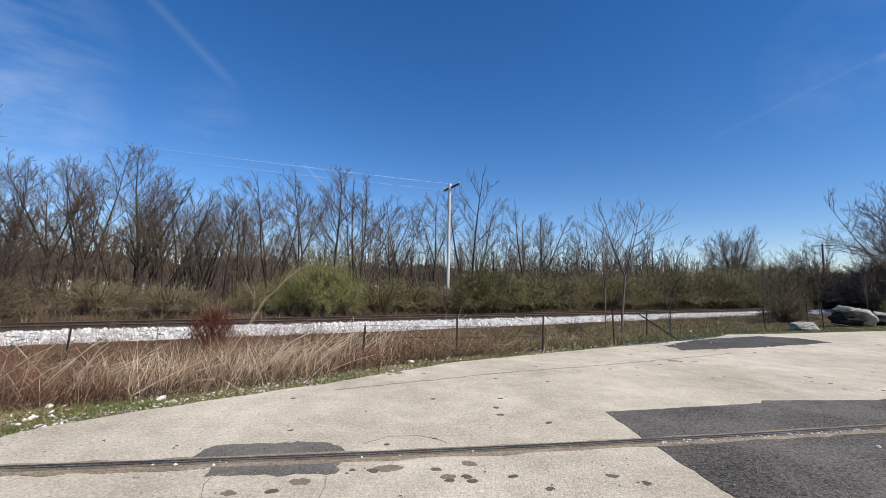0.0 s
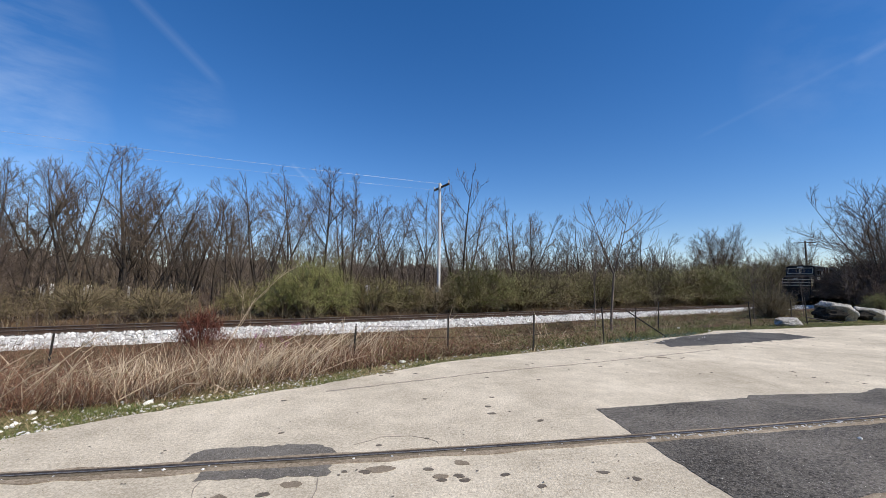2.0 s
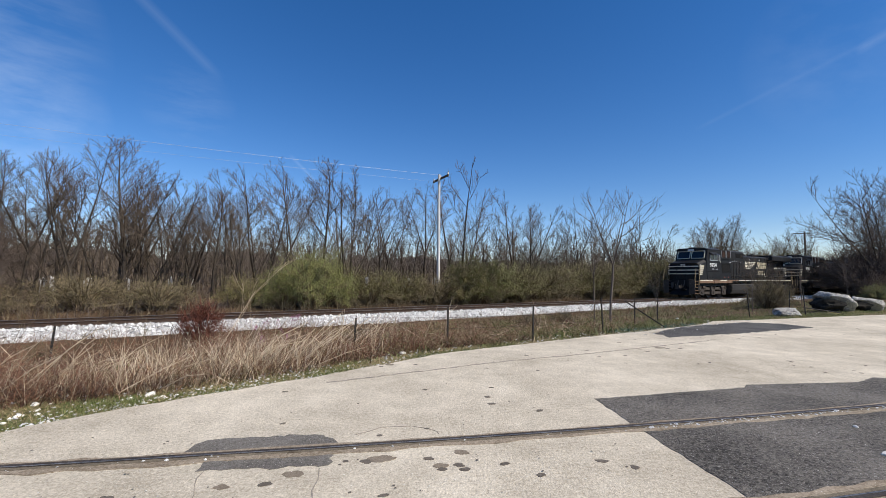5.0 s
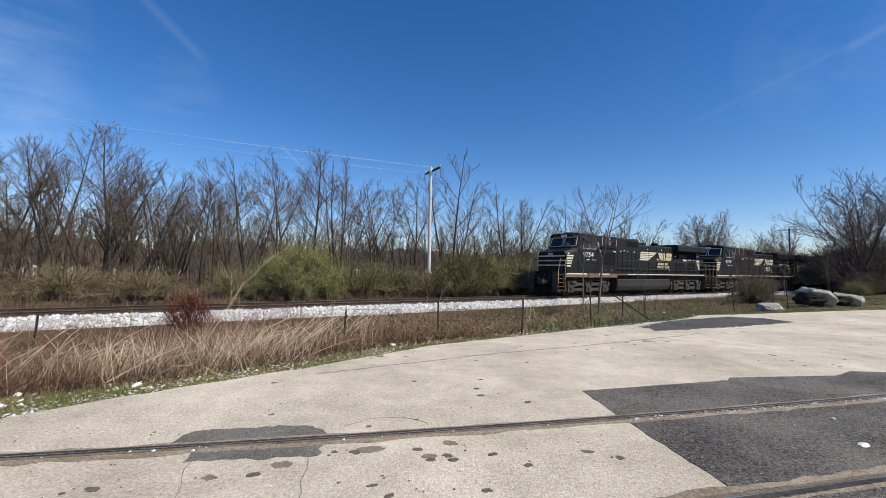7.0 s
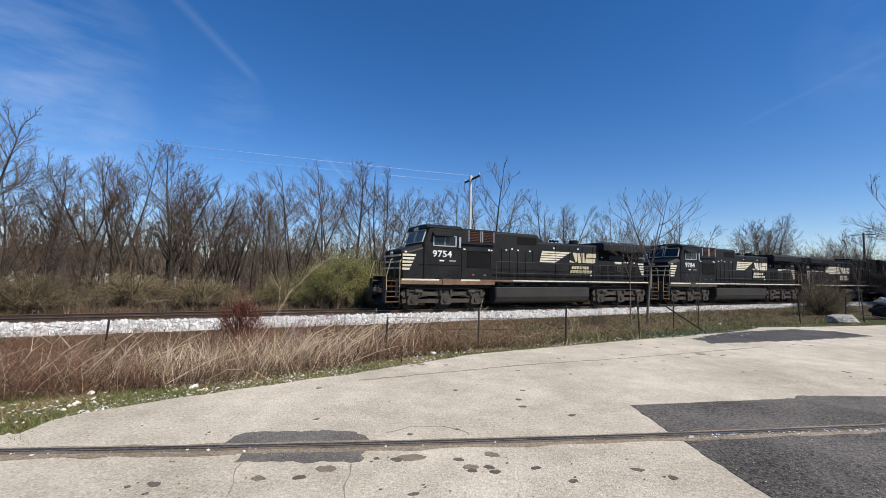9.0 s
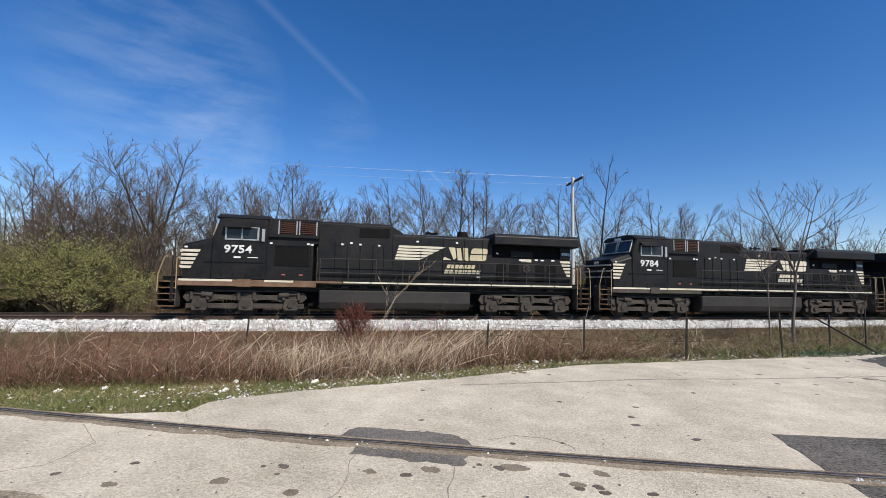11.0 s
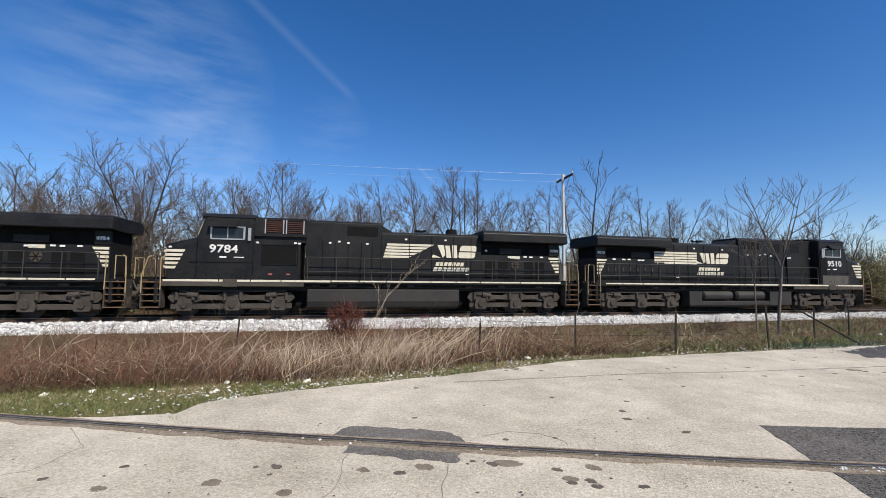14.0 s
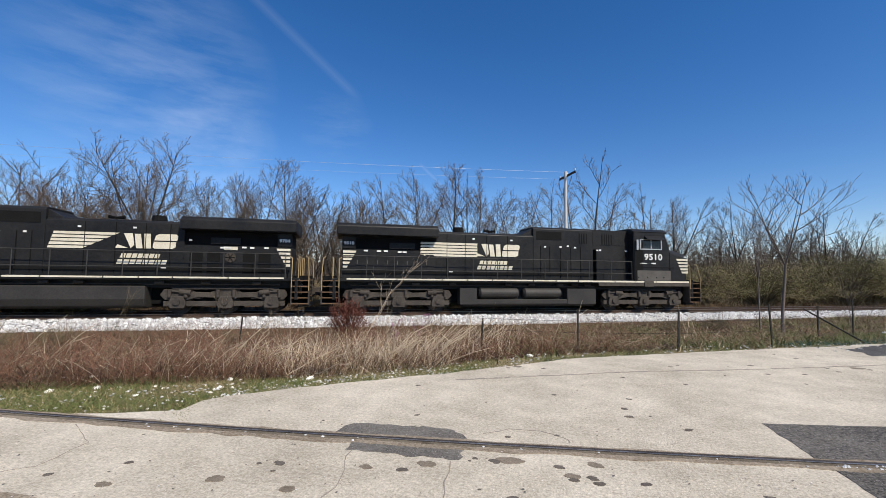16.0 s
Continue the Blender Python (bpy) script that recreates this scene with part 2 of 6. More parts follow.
M_BLACK = make_mat("dusty_black_paint", (0.007, 0.007, 0.0073), (0.029, 0.028, 0.0268), 0.8, 22, 0.36, 0.07, spec=0.22, rough_to=0.62, mid=4.0, grain=0.9)
# near-black for black parts, and for shade put in by colour
M_SHADE = make_mat("matt_black_and_shade", (0.004, 0.004, 0.004), (0.012, 0.0115, 0.011), 2, 30, 0.9, 0.3, spec=0.2)
M_UNDER = make_mat("grimy_running_gear", (0.026, 0.022, 0.019), (0.115, 0.096, 0.078), 1.6, 26, 0.8, 0.5, spec=0.3)
M_TANK = make_mat("grimy_tank_paint", (0.018, 0.0165, 0.015), (0.052, 0.047, 0.041), 0.8, 18, 0.6, 0.15, spec=0.4)
M_CREAM = make_mat("cream_paint", (0.56, 0.50, 0.37), (0.86, 0.81, 0.66), 2.2, 26, 0.55, 0.05)
M_GOLD = make_mat("worn_gold_paint", (0.42, 0.36, 0.22), (0.74, 0.66, 0.47), 2.2, 26, 0.6, 0.05)
M_WHITE = make_mat("white_lettering", (0.66, 0.65, 0.62), (0.90, 0.89, 0.87), 4, 30, 0.55, 0.03)
M_RUST = make_mat("rusty_step_paint", (0.085, 0.045, 0.023), (0.29, 0.17, 0.088), 2.5, 30, 0.85, 0.3)
M_RUSTSILL = make_mat("rust_stained_sill", (0.10, 0.055, 0.033), (0.30, 0.19, 0.115), 1.4, 30, 0.8, 0.2)
M_SILL = make_mat("dusty_brown_sill", (0.03, 0.025, 0.02), (0.11, 0.092, 0.072), 1.6, 30, 0.8, 0.15)
M_YELLOW = make_mat("worn_yellow_rail", (0.26, 0.18, 0.08), (0.55, 0.43, 0.24), 3, 30, 0.6, 0.1)
M_FRAME = make_mat("bare_window_frame", (0.35, 0.35, 0.34), (0.6, 0.6, 0.59), 4, 30, 0.4, 0.05, metallic=0.5)
M_LOUVRE = make_mat("sooty_rust", (0.035, 0.014, 0.008), (0.15, 0.062, 0.036), 3, 30, 0.9, 0.2)
M_BACKWOOD = make_mat("far_leafless_woods", (0.075, 0.062, 0.053), (0.2, 0.168, 0.14), 0.25, 1.6, 0.95, 0.6, spec=0.1, dist=0.4)
M_DUST = make_mat("dusty_grey_panel", (0.05, 0.046, 0.04), (0.13, 0.12, 0.105), 1.5, 26, 0.75, 0.1)
M_HANDRAIL = make_mat("dusty_handrail", (0.018, 0.017, 0.015), (0.06, 0.056, 0.05), 2, 26, 0.7, 0.1)
M_RED = make_mat("faded_red_decal", (0.35, 0.07, 0.05), (0.55, 0.16, 0.13), 4, 30, 0.6, 0)
M_GLASS = make_mat("dark_cab_glass", (0.012, 0.016, 0.02), (0.03, 0.036, 0.043), 1, 9, 0.12, 0, spec=0.3)


# ---- mesh helpers ----
def part(name, bm, material, parent=None, label=""):
    me = bpy.data.meshes.new(name)
    bm.to_mesh(me)
    bm.free()
    me.materials.append(material)
    ob = new(name, me)
    if parent is not None:
        ob.parent = parent
    if label:
        ob["label"] = label
    return ob


def raw(name, verts, faces, material, parent=None, smooth=False):
    me = bpy.data.meshes.new(name)
    me.from_pydata(verts, [], faces)
    me.materials.append(material)
    if smooth:
        me.polygons.foreach_set("use_smooth", [True] * len(me.polygons))
    me.update()
    ob = new(name, me)
    if parent is not None:
        ob.parent = parent
    return ob


def box(bm, x0, x1, y0, y1, z0, z1):
    vs = [bm.verts.new(p) for p in ((x0, y0, z0), (x1, y0, z0), (x1, y1, z0), (x0, y1, z0), (x0, y0, z1), (x1, y0, z1), (x1, y1, z1), (x0, y1, z1))]
    for f in ((0, 3, 2, 1), (4, 5, 6, 7), (0, 1, 5, 4), (1, 2, 6, 5), (2, 3, 7, 6), (3, 0, 4, 7)):
        bm.faces.new([vs[i] for i in f])
    return vs


def prism(bm, profile, y0, y1):
    """A side profile of (x, z) points drawn out from y0 to y1."""
    a = [bm.verts.new((x, y0, z)) for x, z in profile]
    b = [bm.verts.new((x, y1, z)) for x, z in profile]
    n = len(profile)
    fs = [bm.faces.new(a), bm.faces.new(b[::-1])]
    for i in range(n):
        fs.append(bm.faces.new((a[i], b[i], b[(i + 1) % n], a[(i + 1) % n])))
    bmesh.ops.recalc_face_normals(bm, faces=fs)


def section(bm, profile, x0, x1):
    """A cross-section of (y, z) points drawn out from x0 to x1."""
    a = [bm.verts.new((x0, y, z)) for y, z in profile]
    b = [bm.verts.new((x1, y, z)) for y, z in profile]
    n = len(profile)
    fs = [bm.faces.new(a), bm.faces.new(b[::-1])]
    for i in range(n):
        fs.append(bm.faces.new((a[i], b[i], b[(i + 1) % n], a[(i + 1) % n])))
    bmesh.ops.recalc_face_normals(bm, faces=fs)


def rod(bm, a, b, r, r2=None, sides=6):
    a, b = Vector(a), Vector(b)
    r2 = r if r2 is None else r2
    w = (b - a).normalized()
    u = w.orthogonal().normalized()
    v = w.cross(u)
    ra = [bm.verts.new(a + (u * math.cos(k) + v * math.sin(k)) * r) for k in [2 * math.pi * i / sides for i in range(sides)]]
    rb = [bm.verts.new(b + (u * math.cos(k) + v * math.sin(k)) * r2) for k in [2 * math.pi * i / sides for i in range(sides)]]
    for i in range(sides):
        bm.faces.new((ra[i], ra[(i + 1) % sides], rb[(i + 1) % sides], rb[i]))
    bm.faces.new(ra[::-1])
    bm.faces.new(rb)


def soften(bm, width=0.02):
    bmesh.ops.bevel(bm, geom=[e for e in bm.edges if len(e.link_faces) == 2 and e.calc_face_angle(0) > 0.6], offset=width, segments=1, affect="EDGES", clamp_overlap=True)
    return bm


def flat_patch(name, pts, z, material, label="", category="", jag=0.03, step=0.12, seed=1, parent=None, thick=0.03):
    """A flat sheet with a ragged outline and a rim that goes down into what it lies on."""
    rng = random.Random(seed)
    out = []
    for (xa, ya), (xb, yb) in zip(pts, pts[1:] + pts[:1]):
        n = max(1, int(math.hypot(xb - xa, yb - ya) / step))
        for i in range(n):
            f = i / n
            out.append((xa + (xb - xa) * f + rng.uniform(-jag, jag), ya + (yb - ya) * f + rng.uniform(-jag, jag)))
    bm = bmesh.new()
    top = [bm.verts.new((x, y, z)) for x, y in out]
    low = [bm.verts.new((x, y, z - thick)) for x, y in out]
    face = bm.faces.new(top)
    for i in range(len(out)):
        j = (i + 1) % len(out)
        bm.faces.new((top[i], low[i], low[j], top[j]))
    face.normal_update()
    if face.normal.z < 0:
        bmesh.ops.reverse_faces(bm, faces=bm.faces[:])
    bmesh.ops.triangulate(bm, faces=[face])
    ob = part(name, bm, material, parent)
    return tagged(ob, label, category, kind="structure")
# ---- ground ----
def build_ground():
    qs = sorted({-600, -350, -200, -120, -80, *range(-60, 130, 2), 140, 160, 200, 280, 400, 600, 900})
    ds = [-600, -300, -120, -50, -20, -5, 0, 3, 5, 5.6, 6.2, 6.8, 7.2, 7.6, 8.2, 8.8, 9.5, 10.2, 11, 12, 13, 14, 15.5, 17, 18.2, 19.3, 21, 24, 25.8, 27, 28, 30, 33, 37, 42, 50, 60, 80, 120, 200, 400, 900]
    verts = [tuple(tp(q, d, ground_z(q, d))) for q in qs for d in ds]
    n = len(ds)
    faces = [(i * n + j, (i + 1) * n + j, (i + 1) * n + j + 1, i * n + j + 1) for i in range(len(qs) - 1) for j in range(n - 1)]
    ob = raw("ground", verts, faces, M_EARTH, smooth=True)
    tagged(ob, "brown earth with dead leaves, banked down to the railway", "ground", kind="structure")


def build_lot():
    pts = [tuple(tp(q, d).xy) for q, d in EDGE]
    left = [(-30, rail_y(-30) + 0.02), (-14, rail_y(-14) + 0.02), (-9, rail_y(-9) + 0.02), (-5.2, rail_y(-5.2) + 0.05)]
    flat_patch("pavement", left + pts + [(60, 20), (60, -25), (-30, -25)], 0.0, M_LOT, "pale worn concrete lot with dark spots", "pavement", 0.035, 0.25, 3, thick=0.2)
    flat_patch("asphalt_patch", [(2.0, 5.16), (2.05, 4.3), (2.18, 2.84), (2.25, 1.2), (2.3, -6), (26, -6), (26, 11.0), (15, 8.6), (9.5, 6.95), (7.4, 6.2), (6.75, 6.28), (6.2, 6.0), (4.43, 5.84), (4.3, 5.7)], 0.004, M_PATCH, "coarse dark asphalt patch over the sunk rails", "asphalt patch", 0.012, 0.1, 5)
    flat_patch("asphalt_patch", [(-2.1, 3.6), (-2.02, 3.86), (-1.75, 3.93), (-1.1, 4.03), (-0.9, 3.9), (-0.83, 3.74)], 0.004, M_PATCH_OLD, "small faded asphalt patch beside the sunk rail", "asphalt patch", 0.032, 0.07, 6)
    flat_patch("asphalt_patch", [(-1.78, 3.30), (-1.82, 3.44), (-0.82, 3.60), (-0.80, 3.38), (-1.2, 3.34)], 0.004, M_PATCH_OLD, "small faded asphalt patch beside the sunk rail", "asphalt patch", 0.032, 0.07, 7)
    flat_patch("asphalt_patch", [(6.0, 11.2), (6.0, 10.4), (8.4, 11.2), (11.8, 12.7), (11.6, 13.6), (10.6, 14.0), (7.6, 12.6)], 0.004, M_PATCH_FAR, "black asphalt patch at the edge of the lot", "asphalt patch", 0.07, 0.1, 8)
    rng = random.Random(11)
    spots = [(-0.73, 7.08, .16), (4.88, 8.86, .2), (0.7, 4.96, .05), (1.21, 4.72, .05), (0.58, 3.4, .045), (0.83, 3.22, .045), (1.61, 3.34, .05), (1.39, 3.45, .05), (0.07, 3.37, .13),
             (-0.4, 3.5, .2), (-1.04, 3.24, .08), (-2.15, 2.9, .1), (-1.48, 3.05, .06), (-1.19, 3.09, .05), (-0.2, 2.8, .04), (-1.85, 2.58, .07), (-3.13, 2.25, .06), (-2.44, 2.55, .08), (0.25, 3.62, .07)]
    for i in range(190):
        x, y = rng.uniform(-5, 13), rng.uniform(1.9, 12.5)
        q, d = to_qd(x, y)
        if d < edge_at(q) - 0.4 and not (x > 1.9 and y < 6.4) and abs(y - rail_y(x)) > 0.2:
            spots.append((x, y, rng.uniform(0.014, 0.046)))
    wide = [s for s in spots if s[2] >= 0.1]
    spots = [s for s in spots if s[2] < 0.1]
    for x, y, r in wide:
        spots.append((x, y, r * 0.5))
        for k in range(4):
            spots.append((x + rng.gauss(0, r * 1.3), y + rng.gauss(0, r * 0.45), rng.uniform(0.02, 0.05)))
    for i, (x, y, r) in enumerate(spots):
        n, r = (20 if r < 0.06 else 44), r * 0.68
        long = rng.uniform(1.1, 1.7) if r < 0.06 else 1.75
        slant = rng.uniform(-0.3, 0.5)
        pts = []
        for k in range(n):
            a = 2 * math.pi * k / n
            at = Vector((math.cos(a) * 1.6, math.sin(a) * 1.6, i * 3.1))
            rr = r * max(0.4, 0.92 + 0.4 * noise.noise(at * 0.7) + 0.12 * noise.noise(at * 2.2))
            pts.append((x + rr * math.cos(a) * long, y + rr * (math.sin(a) + slant * math.cos(a))))
        flat_patch("oil_stain", pts, 0.003 + i * 0.000006, M_STAIN if r > 0.04 else M_STAIN_SMALL, "dark oil stain soaked into the concrete", "stain", r * 0.08, 0.05, i, thick=0.004)
    # fine grit and tar specks
    sv, sf = [], []
    for i in range(2600):
        x, y = rng.uniform(-6, 13), 1.6 + rng.random() ** 1.6 * 10
        q, d = to_qd(x, y)
        if d > edge_at(q) - 0.15 or (x > 1.9 and y < 6.4) or abs(y - rail_y(x)) < 0.14 or noise.noise(Vector((x * 0.6, y * 0.6, 9))) < -0.12:
            continue
        r, b = rng.uniform(0.003, 0.011), len(sv)
        for k in range(6):
            a = 2 * math.pi * k / 6
            sv.append((x + r * rng.uniform(0.6, 1.3) * math.cos(a), y + r * rng.uniform(0.6, 1.3) * math.sin(a), 0.0065))
        sf.append(tuple(range(b, b + 6)))
    tagged(raw("tar_specks", sv, sf, M_STAIN_SMALL), "small dark tar specks on the concrete", "stain", kind="stuff")
    pv, pf = [], []
    for i in range(3000):
        x, y = rng.uniform(-6, 11), 1.6 + rng.random() ** 1.6 * 8
        q, d = to_qd(x, y)
        if d > edge_at(q) - 0.1 or abs(y - rail_y(x)) < 0.05:
            continue
        r, b = rng.uniform(0.002, 0.0065), len(pv)
        for k in range(5):
            a = 2 * math.pi * k / 5
            pv.append((x + r * rng.uniform(0.6, 1.3) * math.cos(a), y + r * rng.uniform(0.6, 1.3) * math.sin(a), 0.0075))
        pf.append(tuple(range(b, b + 5)))
    tagged(raw("pale_specks", pv, pf, M_LITTER), "pale stone specks on the lot", "grit", kind="stuff")
    cracks = [[(-1.47, 5.9), (-0.4, 6.5), (1.0, 7.27), (2.8, 8.05), (5.1, 9.15), (7.0, 10.1)], [(-0.86, 3.34), (-0.82, 3.0), (-0.77, 2.7), (-0.8, 1.8)], [(-1.75, 3.3), (-1.62, 2.95), (-1.56, 2.7), (-1.6, 1.9)],
              [(-4.6, 3.0), (-4.0, 2.75), (-3.9, 2.3), (-4.3, 1.9)], [(-0.72, 4.0), (-0.5, 4.22), (-0.2, 4.25), (0.05, 4.1), (0.05, 3.95)]]
    for i, line in enumerate(cracks):
        rng2 = random.Random(20 + i)
        up, dn = [], []
        for (xa, ya), (xb, yb) in zip(line, line[1:]):
            m = max(2, int(math.hypot(xb - xa, yb - ya) / 0.12))
            nx, ny = -(yb - ya), xb - xa
            s = math.hypot(nx, ny)
            for k in range(m):
                f = k / m
                wob, w = rng2.uniform(-0.02, 0.02), (0.022 if i == 0 else 0.004) * rng2.uniform(0.3, 1.2)
                x, y = xa + (xb - xa) * f, ya + (yb - ya) * f
                up.append((x + nx / s * (wob + w), y + ny / s * (wob + w)))
                dn.append((x + nx / s * (wob - w), y + ny / s * (wob - w)))
        flat_patch("crack", up + dn[::-1], 0.003, M_CRACK, "thin crack running across the concrete", "crack", 0.0, 9.0, i, thick=0.004)


def strip(name, offset, width, z0, z1, material, parent=None, x0=-30.0, x1=40.0, jag=0.0, seed=0):
    """A bar that follows the old siding at a distance from its far rail."""
    rng = random.Random(seed)
    verts, faces = [], []
    n = int((x1 - x0) / 0.2)
    for i in range(n + 1):
        x = x0 + (x1 - x0) * i / n
        y, s = rail_y(x), (rail_y(x + 0.1) - rail_y(x - 0.1)) / 0.2
        k = math.hypot(1, s)
        nx, ny = -s / k, 1 / k
        for o, z in ((offset - width / 2 + rng.uniform(-jag, jag), z0), (offset - width / 2 + rng.uniform(-jag, jag), z1), (offset + width / 2 + rng.uniform(-jag, jag), z1), (offset + width / 2 + rng.uniform(-jag, jag), z0)):
            verts.append((x + nx * o, y + ny * o, z))
    for i in range(n):
        for j in range(3):
            faces.append((i * 4 + j, (i + 1) * 4 + j, (i + 1) * 4 + j + 1, i * 4 + j + 1)[::-1])
    return raw(name, verts, faces, material, parent)


def build_siding():
    root = new("sunk_siding")
    tagged(root, "old railway siding sunk flush in the concrete", "rail track", kind="structure")
    for k, off in enumerate((0.0, -1.5)):
        rail = strip("rail", off, 0.056, -0.1, 0.011, M_OLDRAIL, root)
        strip("worn_edge", off - 0.018 if k == 0 else off + 0.018, 0.012, 0.0, 0.0125, M_RAILWORN, rail, jag=0.002, seed=30 + k)["label"] = "bright worn edge of the rail"
        strip("flangeway", off - 0.05 if k == 0 else off + 0.05, 0.042, -0.05, 0.0065, M_GROOVE, root, jag=0.008, seed=k)
        strip("dirt_strip", off - 0.1 if k == 0 else off + 0.1, 0.10, -0.05, 0.0045, M_DIRT, root, jag=0.032, seed=10 + k)["label"] = "brown dirt packed along the rail"
        strip("dirt_strip", off + 0.05 if k == 0 else off - 0.05, 0.05, -0.05, 0.0045, M_DIRT, root, jag=0.018, seed=20 + k)
    rng = random.Random(4)
    v, f = [], []
    for i in range(260):
        x = rng.uniform(-4, 9) if rng.random() < 0.15 else rng.uniform(1.8, 9)
        chip(v, f, rng, x, rail_y(x) - 0.075 + rng.gauss(0, 0.02), 0.008, rng.uniform(0.005, 0.017))
    raw("white_chips", v, f, M_STONE, root)["kind"] = "stuff"


def chip(v, f, rng, x, y, z, r, flat=0.7):
    """One stone: a skewed octahedron."""
    b = len(v)
    a = rng.uniform(0, 6.3)
    for k in range(4):
        rr = r * rng.uniform(0.7, 1.35)
        v.append((x + rr * math.cos(a + k * 1.571), y + rr * math.sin(a + k * 1.571), z + r * rng.uniform(-0.2, 0.2)))
    v.append((x + rng.uniform(-.3, .3) * r, y, z + r * flat * rng.uniform(0.7, 1.2)))
    v.append((x, y, z - r * 0.6))
    for k in range(4):
        f.append((b + k, b + (k + 1) % 4, b + 4))
        f.append((b + (k + 1) % 4, b + k, b + 5))


def build_main_line():
    prof = [(-3.5, -0.86), (-2.75, -0.60), (-2.2, -0.38), (-1.75, -0.20), (-1.5, -0.16), (0, -0.22), (1.5, -0.17), (1.75, -0.21), (2.3, -0.5), (3.2, -0.95)]
    qs = [-160, -100, -60] + [-45 + 0.6 * i for i in range(240)] + [110, 130, 170, 240, 400]
    rng = random.Random(2)
    verts, n = [], len(prof)
    for q in qs:
        for j, (o, z) in enumerate(prof):
            w = 0.06 if 0 < j < 4 else 0.02
            verts.append(tuple(tp(q, CENTRE + o + rng.uniform(-w, w) * 1.6, RAIL_Z + z + rng.uniform(-w, w))))
    faces = [(i * n + j, (i + 1) * n + j, (i + 1) * n + j + 1, i * n + j + 1) for i in range(len(qs) - 1) for j in range(n - 1)]
    bed = []
    for q in qs:
        for o, z in ((-1.5, -0.22), (-1.38, -0.155), (0, -0.15), (1.42, -0.155), (1.7, -0.21)):
            bed.append(tuple(tp(q, CENTRE + o + rng.uniform(-0.09, 0.09), RAIL_Z + z + rng.uniform(-0.012, 0.012))))
    tagged(raw("track_bed", bed, [(i * 5 + j, (i + 1) * 5 + j, (i + 1) * 5 + j + 1, i * 5 + j + 1) for i in range(len(qs) - 1) for j in range(4)], M_FOUL), "dark oily ballast between the rails", "ballast", kind="structure")
    tagged(raw("ballast_bed", verts, faces, M_BALLAST), "bank of white limestone ballast under the main line", "ballast", kind="structure")
    v, f = [], []
    for i in range(20000):
        q = rng.uniform(-42, 75) if i % 3 else rng.uniform(-24, 12)
        o = -3.3 + 1.85 * rng.random()
        z = lerp_table(prof, o)
        p = tp(q, CENTRE + o, RAIL_Z + z + 0.01)
        chip(v, f, rng, p.x, p.y, p.z, rng.uniform(0.03, 0.07) if i % 4 else rng.uniform(0.07, 0.12), 0.9)
    tagged(raw("ballast_stones", v, f, M_STONE), "loose white limestone ballast stones", "ballast", kind="stuff")
    track = new("main_track")
    tagged(track, "single railway track on dark wooden ties", "rail track", kind="structure")
    for side in (-1, 1):
        y = side * 0.755
        prof_r = [(y - .07, -.17), (y + .07, -.17), (y + .07, -.155), (y + .015, -.13), (y + .015, -.05), (y + .036, -.035), (y + .036, -.006), (y - .036, -.006), (y - .036, -.035), (y - .015, -.05), (y - .015, -.13), (y - .07, -.155)]
        bm = bmesh.new()
        section(bm, prof_r, -200, 420)
        rail = part("rail", bm, M_RAIL, track, "rusty steel rail")
        bm = bmesh.new()
        box(bm, -200, 420, y - 0.03, y + 0.03, -0.0055, 0.0)
        part("rail_head", bm, M_RAILHEAD, rail, "polished running surface of the rail")
    bm = bmesh.new()
    box(bm, -0.115, 0.115, -1.3, 1.3, -0.35, -0.145)
    soften(bm, 0.012)
    me = bpy.data.meshes.new("tie")
    bm.to_mesh(me)
    bm.free()
    me.materials.append(M_TIE)
    for i in range(260):
        tie = new("tie", me)
        tie.parent = track
        tie.matrix_basis = pose(-45 + i * 0.55 + rng.uniform(-.03, .03), rng.uniform(-.06, .06), rng.uniform(-.012, .008), 0, 0, rng.uniform(-1.5, 1.5))
    track.matrix_world = Matrix.Translation(tp(0, CENTRE, RAIL_Z)) @ Matrix.Rotation(TRACK, 4, "Z")


def build_turf():
    """The matted turf between the lot and the weeds, a little proud of the earth."""
    qs = [-14 + 0.4 * i for i in range(125)]
    verts, faces, n = [], [], 9
    for q in qs:
        if q < -1.2:
            low, high = 1.4, 7.0
        else:
            low, high = edge_at(q) - 0.3, edge_at(q) + 1.0 + 0.05 * max(0, q - 10)
        for j in range(n):
            d = low + (high - low) * j / (n - 1) + (0.25 * noise.noise(Vector((q * 1.7, 0, 2))) if j == n - 1 else 0)
            z = max(ground_z(q, d), -0.05) if d < 7.3 else ground_z(q, d)
            p = tp(q, d, z + 0.012)
            if p.y < rail_y(p.x) + 0.05:
                p.y = rail_y(p.x) + 0.05
            verts.append(tuple(p))
    for i in range(len(qs) - 1):
        for j in range(n - 1):
            faces.append((i * n + j, (i + 1) * n + j, (i + 1) * n + j + 1, i * n + j + 1))
    tagged(raw("turf", verts, faces, M_TURF, smooth=True), "matted green and tan turf along the lot", "turf", kind="structure")


build_ground()
build_turf()
build_lot()
build_siding()
build_main_line()
# ---- locomotives ----
def on_side(bm, sy, x0, x1, z0, z1, y, thick=0.012):
    """A thin plate on the side of a body whose face lies at y."""
    box(bm, x0, x1, min(sy * y, sy * (y + thick)), max(sy * y, sy * (y + thick)), z0, z1)


def plate(bm, sy, pts, y, thick=0.012):
    prism(bm, pts, sy * y, sy * (y + thick))


